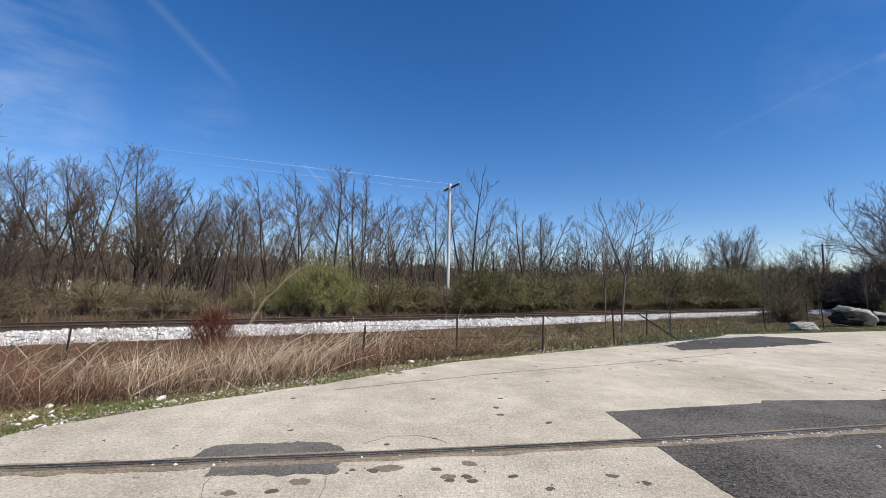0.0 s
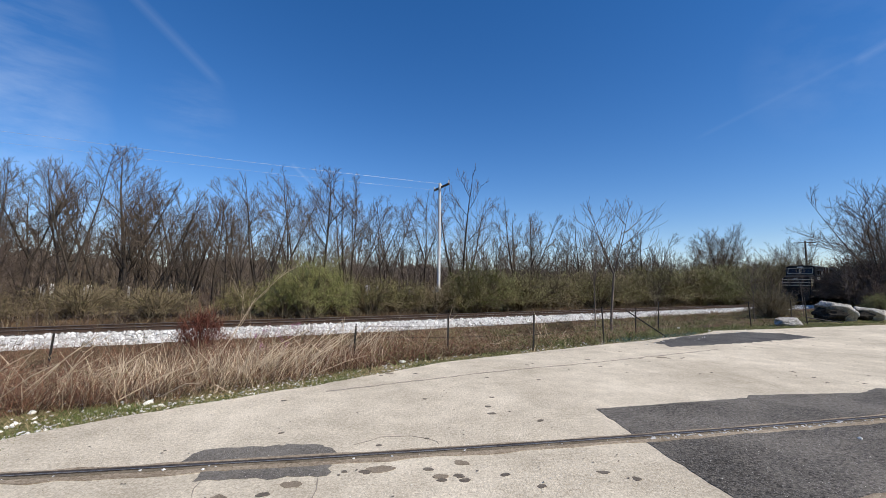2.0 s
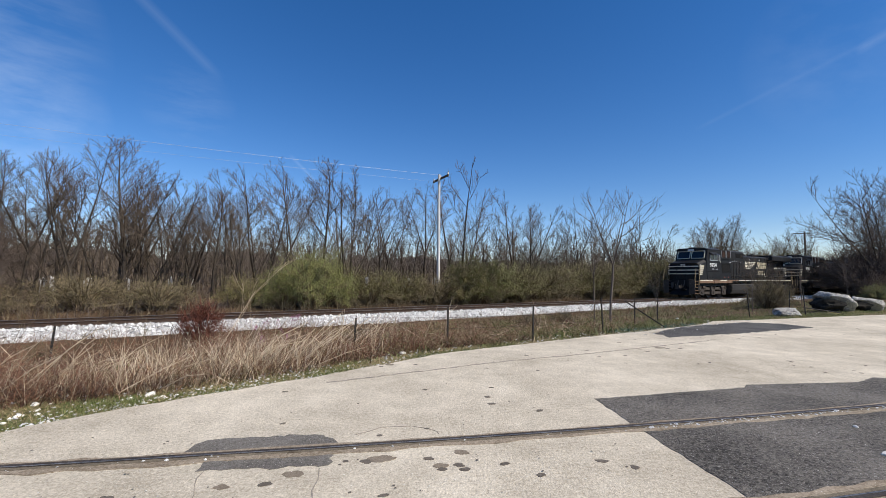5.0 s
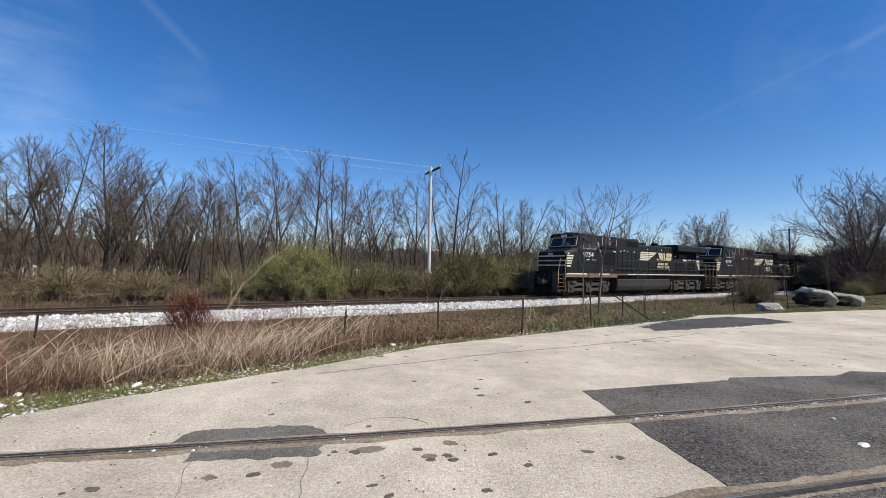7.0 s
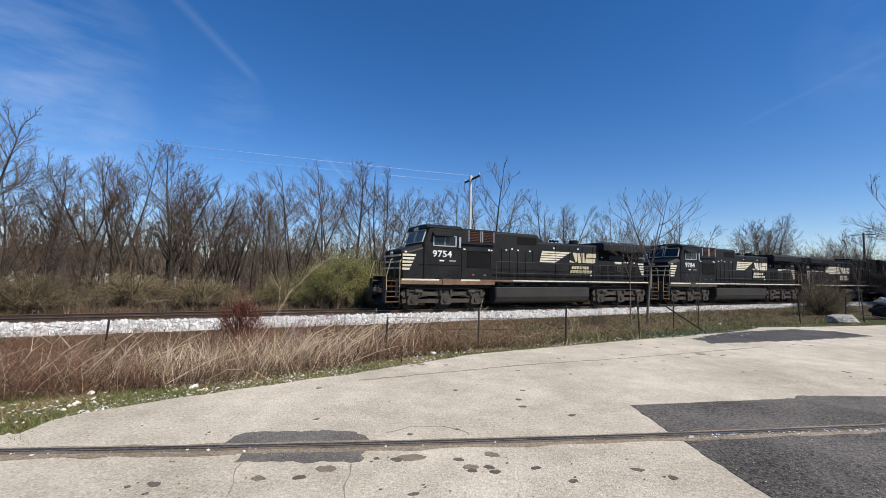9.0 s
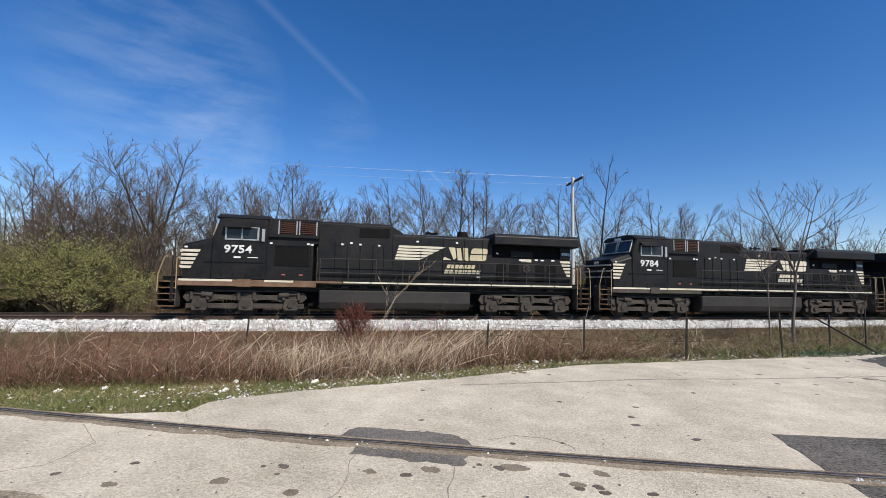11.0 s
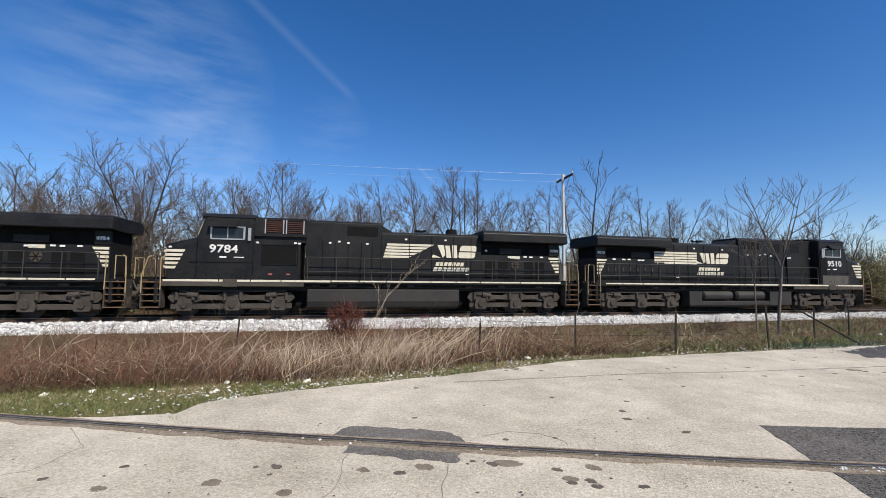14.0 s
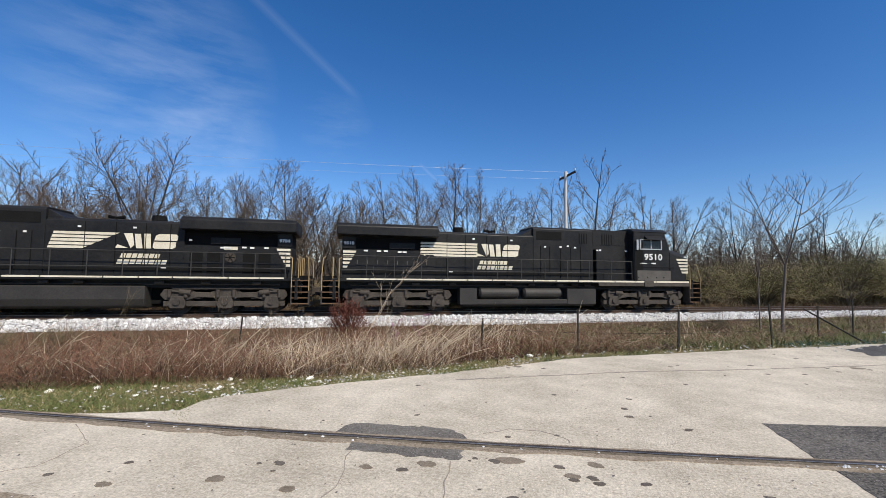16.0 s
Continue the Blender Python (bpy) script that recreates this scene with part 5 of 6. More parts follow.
def make_bush(seed, leaf_mat, leaves, label, stems=60, leaf=0.026, name="shrub", stem_mat=None):
    """A domed shrub two metres high: arching stems, side twigs and leaf buds in uneven clumps near its outside."""
    rng = random.Random(seed)
    sv, sf, lv, lf = [], [], [], []
    ends = []
    off = Vector((seed * 7.3, 0, 0))
    for i in range(stems):
        a, t = rng.uniform(0, 6.283), math.acos(1 - rng.random() * 0.93)
        w = Vector((math.sin(t) * math.cos(a), math.sin(t) * math.sin(a), math.cos(t)))
        ln = (1.72 + 0.5 * noise.noise(w * 1.9 + off)) * rng.uniform(0.72, 1.05)
        p = Vector((0.35 * math.cos(a) * rng.random(), 0.35 * math.sin(a) * rng.random(), 0))
        e = w * ln + Vector((0, 0, 0.12))
        m = p.lerp(e, 0.5) + Vector((0, 0, 0.3 * math.sin(t)))
        tube(sv, sf, [p, m, e], [0.02, 0.013, 0.004], 3)
        for k in range(11):
            g = rng.uniform(0.3, 1) ** 0.7
            s = p.lerp(m, g * 2) if g < 0.5 else m.lerp(e, g * 2 - 1)
            o = s + (w * 0.1 + Vector((rng.gauss(0, .16), rng.gauss(0, .16), rng.gauss(0.07, .13))))
            spike(sv, sf, s, o, 0.008)
            ends.append((s, o))
            o2 = o + Vector((rng.gauss(0, .1), rng.gauss(0, .1), rng.gauss(0.05, .1)))
            spike(sv, sf, s.lerp(o, 0.6), o2, 0.006)
    for i in range(leaves):
        s, o = rng.choice(ends)
        c = s.lerp(o, rng.uniform(0.2, 1.15)) + Vector((rng.gauss(0, .045), rng.gauss(0, .045), rng.gauss(0, .045)))
        if c.z < 0.05 or noise.noise(c * 2.4 + off) < -0.32:
            continue
        u = Vector((rng.gauss(0, 1), rng.gauss(0, 1), rng.gauss(0, 1))).normalized() * leaf * rng.uniform(0.5, 1.1)
        x = u.orthogonal().normalized() * leaf * rng.uniform(0.3, 0.6)
        b = len(lv)
        lv.extend((tuple(c - u), tuple(c + u * 0.3 + x * 1.3), tuple(c + u * 0.7 - x)))
        lf.append((b, b + 1, b + 2))
    root = new(name)
    tagged(root, label, "shrub", "shrubs along the railway")
    raw("stem", sv, sf, stem_mat or M_BRUSH, root)
    if leaves:
        raw("foliage", lv, lf, leaf_mat, root)["label"] = "small fresh leaf buds"
    return root


def build_shrubs():
    rng = random.Random(31)
    green = make_bush(1, M_LEAF, 30000, "rounded shrub in fresh yellow-green leaf beyond the line", stems=130)
    olive = make_bush(2, M_OLIVE, 11000, "olive-brown shrub just coming into bud", stems=150, leaf=0.028)
    brown = make_bush(3, M_OLIVE, 3500, "brown leafless shrub beyond the line", stems=190, leaf=0.024)
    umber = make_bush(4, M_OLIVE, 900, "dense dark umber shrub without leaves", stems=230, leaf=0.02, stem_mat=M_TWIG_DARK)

    def put(kind, q, d, h, wide=1.0):
        z = ground_z(q, d) - 0.05
        h *= 1.25 if q > 23 else 1.0
        s = (h - z) / 2.1
        ob = copy_thing(kind, Matrix.Translation(tp(q, d, z)) @ Matrix.Rotation(rng.uniform(0, 6.28), 4, "Z"))
        ob.scale = (s * wide, s * wide, s)
    for q, d, h, w in ((6.4, 27.6, 3.7, 0.8), (4.9, 28, 2.6, 0.7), (7.6, 28.3, 3.0, 0.75), (19.2, 27.3, 3.6, 0.85), (21.4, 28, 3.2, 0.9), (-14.7, 26.6, 4.1, 0.95), (-16.8, 27.5, 3.6, 1.0), (-19, 27, 3.7, 1.0), (57, 27.2, 3.9, 0.9), (60.5, 27.4, 3.6, 0.9), (52.5, 27.2, 3.0, 0.9), (56, 13, 1.0, 0.9), (60, 13.4, 1.1, 0.9)):
        put(green, q, d, h, w)
    for q, d, h, w in ((10.8, 28.3, 2.4, 1.1), (13.5, 29, 2.2, 1.2), (19.0, 27.5, 3.1, 1.0), (21.3, 28.5, 2.9, 1.1), (24.5, 28, 2.6, 1.2), (30, 29, 2.6, 1.1), (34.5, 28, 2.5, 1.2), (39, 29, 3.0, 1.2), (44, 28, 3.4, 1.1), (49, 29, 3.6, 1.2), (54, 28.5, 3.9, 1.0), (64, 30, 4.4, 1.1), (69, 29, 4.4, 1.2), (75, 29, 5.2, 1.1), (-22, 29, 3.0, 1.1), (3.0, 29.5, 1.9, 1.2)):
        put(olive, q, d, h, w)
    for q, d, h, w in ((16, 28, 1.9, 1.3), (27, 29, 2.5, 1.3), (37, 31, 3.2, 1.2), (47, 31, 3.6, 1.2), (58, 28, 3.0, 1.3), (72, 31, 5.0, 1.2), (79, 28, 5.2, 1.2), (83, 31, 5.6, 1.1), (92, 29, 5.0, 1.4), (98, 28, 5.5, 1.4), (106, 30, 6, 1.3), (-9.5, 28.5, 1.7, 1.4), (-2, 29, 1.5, 1.5), (-26, 28, 2.6, 1.3), (-5.5, 30, 1.8, 1.4), (31.8, 12.4, 1.5, 0.75), (34.0, 12.9, 1.2, 0.8), (-8.6, 12.6, 0.35, 0.8), (-7.4, 13.2, 0.15, 0.9), (-11.5, 13.5, 0.25, 0.9), (-3.2, 13.6, -0.1, 0.9), (4.4, 12.6, 0.0, 1.0), (12.5, 13.8, -0.1, 1.1), (15.0, 14.2, 0.0, 1.1)):
        put(brown, q, d, h, w)
    for q, d, h, w in ((62, 14, 2.0, 1.0), (66, 15.5, 4.4, 1.1), (71, 13.6, 4.8, 1.1), (75, 13.5, 5.0, 1.1), (68, 17, 4.2, 1.1), (70, 16, 4.6, 1.2), (73, 17, 4.4, 1.3), (76, 15.5, 4.8, 1.2), (78, 18, 5, 1.2), (82, 17, 5, 1.3)):
        put(umber, q, d, h, w)
    for i, o in enumerate((green, olive, brown, umber)):
        o.matrix_basis = pose(*tp(-50 - 4 * i, 30, -0.5))
    # dark red tangle on the bank
    rng2 = random.Random(8)
    v, f = [], []
    for i in range(1500):
        a, t = rng2.uniform(0, 6.283), rng2.random() * 1.3
        r = 0.62 * rng2.random() ** 0.4
        p = Vector((r * math.sin(t) * math.cos(a), r * math.sin(t) * math.sin(a), 0.15 + 1.25 * r * math.cos(t)))
        blade(v, f, p, Vector((rng2.gauss(0, .2), rng2.gauss(0, .2), rng2.gauss(0.06, .2))), 0.006, rng2)
    for i in range(40):
        a = rng2.uniform(0, 6.28)
        tube(v, f, [Vector((0, 0, -0.1)), Vector((0.5 * math.cos(a), 0.5 * math.sin(a), rng2.uniform(0.4, 1.0)))], [0.012, 0.005], 3)
    tang = raw("tangled_shrub", v, f, M_TANGLE)
    tagged(tang, "dense dark red tangle of dead vines on the bank", "shrub")
    q, d = to_qd(-7.35, 13.4)
    tang.matrix_basis = Matrix.Translation((-7.35, 13.4, ground_z(q, d))) @ Matrix.Scale(1.35, 4)


def build_weeds():
    rng = random.Random(9)
    v, f, sv, sf, gv, gf, dv, df, v2, f2, ov, of = [], [], [], [], [], [], [], [], [], [], [], []

    def border(q):
        return max(edge_at(q) + 0.55, 6.55) if q < 2 else edge_at(q) + 0.75
    def stalk(bv, bf, p, way, length, width):
        """A stalk that arches over: three narrowing pieces."""
        a = rng.uniform(0, 6.283)
        side = Vector((math.cos(a), math.sin(a), 0)) * width
        flat = Vector((way.x, way.y, 0))
        b, q, w = len(bv), p.copy(), way.normalized()
        for k in range(3):
            bv.extend((tuple(q - side * (1 - 0.25 * k)), tuple(q + side * (1 - 0.25 * k))))
            q = q + w * (length / 3)
            w = (w + flat * 0.22 + Vector((rng.gauss(0, .1), rng.gauss(0, .1), -0.12))).normalized()
        bv.append(tuple(q))
        bf.extend(((b, b + 1, b + 3, b + 2), (b + 2, b + 3, b + 5, b + 4), (b + 4, b + 5, b + 6)))

    for i in range(82000):
        q = rng.uniform(-22, 34) if rng.random() < 0.72 else rng.uniform(-9, 8)
        d = border(q) + rng.random() ** 1.5 * 11
        if d > 18.6 or (q > 17 and d < 9.5):
            continue
        thin = 1.0 if q < 3 else max(0.12, 1 - (q - 3) / 6)
        clump = 0.5 + 0.6 * noise.noise(Vector((q * 0.7, d * 0.8, 3))) + 0.4 * noise.noise(Vector((q * 2.1, d * 2.1, 5)))
        if rng.random() > thin * (0.32 + clump):
            continue
        tall = (1.0 if d < 13 else 1.0 + (d - 13) * 0.1) * max(0.16, 0.22 + 0.56 * clump + 0.5 * noise.noise(Vector((q * 0.45, d * 0.3, 41)))) * (1.0 if q < 3 else max(0.5, 1 - (q - 3) / 9)) * (1.0 if d < 11 else 1.12)
        tall *= 1 + 0.9 * max(0, noise.noise(Vector((q * 0.95, d * 0.95, 91))))
        flow = 1.6 * noise.noise(Vector((q * 0.5, d * 0.5, 61)))
        lean = Vector((flow + rng.gauss(0.1, 0.55), rng.gauss(0, 0.55), 1))
        ln = tall * (0.25 + 0.85 * rng.random() ** 1.6) * 1.15
        p = tp(q, d, ground_z(q, d) - 0.02)
        pale = 0.012 + 0.12 * max(0, noise.noise(Vector((q * 0.6, d * 0.7, 71))) + 0.05)
        if rng.random() < pale:
            stalk(sv, sf, p, lean, ln * 1.05, rng.uniform(0.002, 0.0045))
        elif rng.random() < 0.12 + 1.1 * max(0, noise.noise(Vector((q * 0.55, d * 0.55, 33)))):
            stalk(ov, of, p, lean, ln, rng.uniform(0.002, 0.005))
        else:
            stalk(v, f, p, lean, ln, rng.uniform(0.002, 0.0048))
            for k in range(3):
                blade(v, f, p + lean.normalized() * ln * rng.uniform(0.15, 0.85), Vector((rng.gauss(0, .15), rng.gauss(0, .15), rng.gauss(0.0, .08))), 0.0022, rng)
    # matted litter of broken stalks that lies across the standing ones
    for i in range(52000):
        q = rng.uniform(-20, 12)
        d = border(q) + rng.random() ** 1.6 * 9
        if d > 17.5:
            continue
        lie = 0.05 + 0.5 * rng.random() * max(0.2, 0.6 + noise.noise(Vector((q * 0.8, d * 0.8, 3))))
        a = rng.uniform(0, 6.283)
        ln = rng.uniform(0.12, 0.5)
        bv, bf = (sv, sf) if rng.random() < 0.1 else ((ov, of) if rng.random() < 0.25 else (v, f))
        blade(bv, bf, tp(q, d, ground_z(q, d) + lie), Vector((math.cos(a) * ln, math.sin(a) * ln, rng.gauss(0.02, 0.12))), rng.uniform(0.002, 0.005), rng)
    for i in range(1500):
        q = rng.gauss(0.4, 1.3)
        d = border(q) + abs(rng.gauss(0, 1.3))
        lean = Vector((rng.gauss(0.1, 0.38), rng.gauss(0.1, 0.35), 1))
        stalk(sv, sf, tp(q, d, ground_z(q, d)), lean, rng.uniform(0.3, 0.85), rng.uniform(0.003, 0.006))
    # wiry growth at the foot of the ballast
    for i in range(19000):
        q, d = rng.uniform(-26, 48), rng.uniform(14.0, 19.8)
        if noise.noise(Vector((q * 0.6, d * 0.5, 81))) < -0.1:
            continue
        stalk(*((v, f) if rng.random() < 0.6 else (ov, of)), tp(q, d, ground_z(q, d)), Vector((rng.gauss(0, .5), rng.gauss(0, .5), 1)), rng.uniform(0.22, 0.75) * (1.0 if q < 8 else 0.75), rng.uniform(0.003, 0.007))
    tagged(raw("dead_weeds", v, f, M_WEED), "reddish-brown dead weeds on the bank below the lot", "weeds", kind="stuff")
    tagged(raw("brown_stalks", ov, of, M_BRUSH), "dull brown weed stalks lower on the bank", "weeds", kind="stuff")
    tagged(raw("straw_stalks", sv, sf, M_STRAW), "bleached straw stalks among the dead weeds", "weeds", kind="stuff")
    # long fallen canes, in loose sheaves that lean one way
    sheaves = [(rng.uniform(-9.5, 4.5), rng.uniform(0.1, 3.2), rng.gauss(0.75, 0.35)) for _ in range(24)] + [(rng.uniform(4.5, 15), rng.uniform(0.2, 2.5), rng.gauss(0.3, 0.8)) for _ in range(6)]
    for cq, cd, way in sheaves:
        for k in range(rng.randint(3, 7) if cq < 4.5 else 2):
            q, d = cq + rng.gauss(0, 0.3), border(cq) + cd + rng.gauss(0, 0.2)
            p = tp(q, d, ground_z(q, d) + 0.08)
            ln = rng.uniform(0.5, 1.25)
            w = Vector((way + rng.gauss(0, 0.2), rng.gauss(0.15, 0.25), rng.uniform(0.4, 0.85))).normalized()
            m = p + w * ln * 0.55 + Vector((rng.gauss(0, .03), rng.gauss(0, .03), rng.gauss(0.03, .03)))
            e = p + w * ln + Vector((rng.gauss(0, .04), 0, -0.08 * rng.random()))
            cv, cf = [], []
            thick = rng.uniform(0.005, 0.0105)
            tube(cv, cf, [p, m, e], [thick, thick * 0.85, thick * 0.5], 4)
            if rng.random() < 0.35:
                tube(cv, cf, [m, m + Vector((rng.gauss(0, .2), rng.gauss(0, .2), rng.uniform(0.1, .35)))], [thick * 0.7, 0.003], 3)
            tagged(raw("cane", cv, cf, M_STRAW), "long bleached cane leaning out of the weeds", "cane", "dead canes")
    # dead forked saplings and a few mauve-budded twigs
    def forked(name, q, d, height, lean, material, label, buds=False):
        sv2, sf2, bv, bf = [], [], [], []

        def limb(p, w, ln, r, level):
            m = p + w * ln * 0.5 + Vector((rng.gauss(0, .03), rng.gauss(0, .03), 0)) * ln
            e = p + w * ln + Vector((rng.gauss(0, .06), rng.gauss(0, .06), 0.03)) * ln
            tube(sv2, sf2, [p, m, e], [r, r * 0.75, r * 0.4], 5 if level == 0 else 3)
            if buds and level:
                for k in range(3):
                    c = p.lerp(e, rng.uniform(0.2, 1.0)) + Vector((rng.gauss(0, .02), rng.gauss(0, .02), rng.gauss(0, .02)))
                    spike(bv, bf, c, c + Vector((rng.gauss(0, .01), rng.gauss(0, .01), 0.022)), 0.009)
            if level < 3:
                for k in range(4 - level):
                    g = rng.uniform(0.35, 1.0)
                    a = rng.uniform(0, 6.283)
                    d2 = (w + Vector((math.cos(a), math.sin(a), 0.25)) * rng.uniform(0.35, 0.8)).normalized()
                    limb(p.lerp(m, g * 2) if g < 0.5 else m.lerp(e, g * 2 - 1), d2, ln * rng.uniform(0.3, 0.6), r * 0.55, level + 1)
        limb(Vector((0, 0, -0.05)), Vector((lean, rng.gauss(0.1, 0.1), 1)).normalized(), height * 0.85, 0.004 + 0.0032 * height, 0)
        root = new(name)
        tagged(root, label, "sapling", "dead saplings on the bank")
        raw("stem", sv2, sf2, material, root)
        if buds:
            tagged(raw("buds", bv, bf, M_MAUVE, root), "tiny mauve buds", kind="stuff")
        root.matrix_basis = Matrix.Translation(tp(q, d, ground_z(q, d)))
    for q, d, height, lean in ((0.19, 9.1, 1.95, 0.42), (0.45, 9.0, 1.3, 0.75), (-3.4, 12.2, 1.3, 0.2), (1.6, 9.6, 1.0, 0.8), (2.3, 10.2, 1.1, -0.3), (-2.2, 10.6, 1.2, 0.4), (-5.2, 11.0, 1.4, 0.1), (3.6, 10.4, 1.0, 0.2), (-0.9, 11.5, 1.3, -0.25), (5.0, 11.2, 0.9, 0.5)):
        forked("dead_sapling", q, d, height, lean, M_STRAW if d < 9.5 else M_BRUSH, "pale forked dead sapling standing in the weeds" if d < 9.5 else "brown forked dead sapling standing in the weeds")
    for q, d, height, lean in ((-7.5, 9.5, 1.2, 0.1), (-7.0, 10.2, 1.0, 0.4), (-4.0, 9.8, 0.9, -0.2), (7.6, 10.6, 0.9, 0.1), (10.2, 11.0, 1.0, -0.3), (12.4, 11.6, 1.1, 0.2), (14.2, 11.0, 0.8, 0.3), (15.6, 10.8, 1.0, -0.2), (18.0, 11.5, 1.0, 0.2), (20.0, 12.0, 1.3, 0.1), (23.5, 12.5, 1.2, -0.1)):
        forked("brown_sapling", q, d, height, lean, M_BRUSH, "small brown leafless sapling on the bank")
    for q, d, height in ((1.35, 10.9, 0.7), (1.9, 11.2, 0.8)):
        forked("budding_sapling", q, d, height, rng.gauss(0, .2), M_TANGLE, "thin reddish sapling with mauve buds", True)
    # green verge with dry grass
    for i in range(120000):
        q = rng.uniform(-12, 34) if i % 3 else rng.uniform(-9, 5)
        if q < -1.2:
            lo = max(2.0, to_qd(*(lambda p: (p.x, rail_y(p.x) + 0.08))(tp(q, 5)))[1])
            d = rng.uniform(lo, 6.9)
        else:
            d = edge_at(q) - 0.03 + abs(rng.gauss(0, 0.5 + 0.06 * max(0, q - 12)))
        p = tp(q, d, 0)
        if p.y < rail_y(p.x) + 0.06 or (-5.2 < p.x < -4.0 and p.y < 3.02 + (p.x + 5.2) * 0.53):
            continue
        green = noise.noise(Vector((q * 0.8, d * 1.1, 7))) + (0.3 if q < -0.5 else (0.08 if q < 8 else (-0.04 if q < 16 else 0.3)))
        h = rng.uniform(0.015, 0.055) * (1 + max(0, green))
        blade(*((gv, gf) if rng.gauss(green, 0.32) > 0.06 else (dv, df)), tp(q, d, max(ground_z(q, d), -0.05) if d < 7.3 else ground_z(q, d)), Vector((rng.gauss(0, .6), rng.gauss(0, .6), 1)) * h, rng.uniform(0.0025, 0.006), rng)
    for i in range(15000):
        q, d = rng.gauss(10.5, 5.0), rng.uniform(8, 14)
        if noise.noise(Vector((q * 0.5, d * 0.6, 17))) < -0.02:
            continue
        blade(gv, gf, tp(q, d, ground_z(q, d)), Vector((rng.gauss(0, .4), rng.gauss(0, .4), 1)) * rng.uniform(0.08, 0.3), rng.uniform(0.004, 0.010), rng)
    # low cover on the bank where the tall weeds thin out
    for i in range(42000):
        q, d = rng.uniform(2, 46), rng.uniform(6.5, 18.4)
        if d < edge_at(q) + 0.3 or rng.random() > (q - 1) / 5:
            continue
        tone = noise.noise(Vector((q * 0.45, d * 0.6, 23)))
        h = rng.uniform(0.08, 0.3) * (1 + 0.6 * tone)
        if q > 15 and d < 12.5:
            h *= 0.4
        pick = rng.gauss(tone, 0.25) + (0.5 if q > 16 and d < 11 else 0)
        lists = (gv, gf) if pick > 0.16 else ((v2, f2) if pick < -0.02 else (dv, df))
        blade(*lists, tp(q, d, ground_z(q, d) - 0.02), Vector((rng.gauss(0, .7), rng.gauss(0, .7), 1)) * h, rng.uniform(0.006, 0.013), rng)
    tagged(raw("low_weeds", v2, f2, M_BRUSH), "low brown weeds on the bank by the fence", "weeds", kind="stuff")
    tagged(raw("grass_verge", gv, gf, M_GRASS), "short green spring grass along the lot", "grass", kind="stuff")
    tagged(raw("dry_grass", dv, df, M_DRYGRASS), "dry tan grass mixed into the verge", "grass", kind="stuff")
    # white chips and scraps in the grass
    cv, cf = [], []
    for i in range(2300):
        q = rng.uniform(-7, 12) if i % 4 else rng.uniform(-4, 2)
        d = edge_at(q) + abs(rng.gauss(0, 0.42)) if q > -1.5 else rng.uniform(2.6, 6.4)
        p = tp(q, d, 0)
        if p.y < rail_y(p.x) + 0.1 or (q > 4 and rng.random() < 0.7):
            continue
        chip(cv, cf, rng, p.x, p.y, max(-0.05, ground_z(q, d)) + 0.024, rng.uniform(0.007, 0.026), 0.5)
    for i in range(140):
        q = rng.uniform(10, 17)
        d = edge_at(q) + rng.gauss(-0.05, 0.22)
        p = tp(q, d, 0)
        chip(cv, cf, rng, p.x, p.y, 0.01 if d < edge_at(q) else max(-0.05, ground_z(q, d)) + 0.03, rng.uniform(0.01, 0.03), 0.5)
    tagged(raw("white_gravel", cv, cf, M_STONE), "white gravel chips scattered in the grass", "gravel", kind="stuff")
    for i, (x, y, r) in enumerate([(-3.55, 5.4, .16), (-3.35, 5.3, .1), (-3.7, 5.25, .08), (-4.6, 5.0, .11), (-5.3, 4.9, .09), (-5.9, 4.1, .13), (-6.3, 3.8, .12), (-5.1, 4.0, .08), (-2.4, 6.2, .07), (-0.6, 8.3, .13), (-4.4, 4.6, .1), (-6.6, 4.5, .08), (9.2, 15.5, .14), (0.4, 8.6, .07), (3.9, 3.55, .11), (4.3, 4.2, .06), (2.5, 9.9, .06)] + [(rng.gauss(-4.6, 1.3), rng.gauss(4.75, 0.45), rng.uniform(.03, .07)) for _ in range(34)]):
        bm = bmesh.new()
        bmesh.ops.create_icosphere(bm, subdivisions=2, radius=r * 0.42)
        for vert in bm.verts:
            vert.co = Vector((vert.co.x * rng.uniform(0.8, 1.5), vert.co.y * rng.uniform(0.5, 1.0), max(-0.015, vert.co.z * rng.uniform(0.2, 0.8))))
        q, d = to_qd(x, y)
        if i > 16 and (d < edge_at(q) + 0.05 or d > 7.2 or y < rail_y(x) + 0.3):
            bm.free()
            continue
        base = 0.008 if d < edge_at(q) else max(-0.05, ground_z(q, d)) + 0.02
        scrap = part("litter", bm, M_LITTER)
        tagged(scrap, "crumpled scrap of white litter on the ground", "litter")
        scrap.matrix_basis = pose(x, y, base, 0, 0, rng.uniform(0, 360))


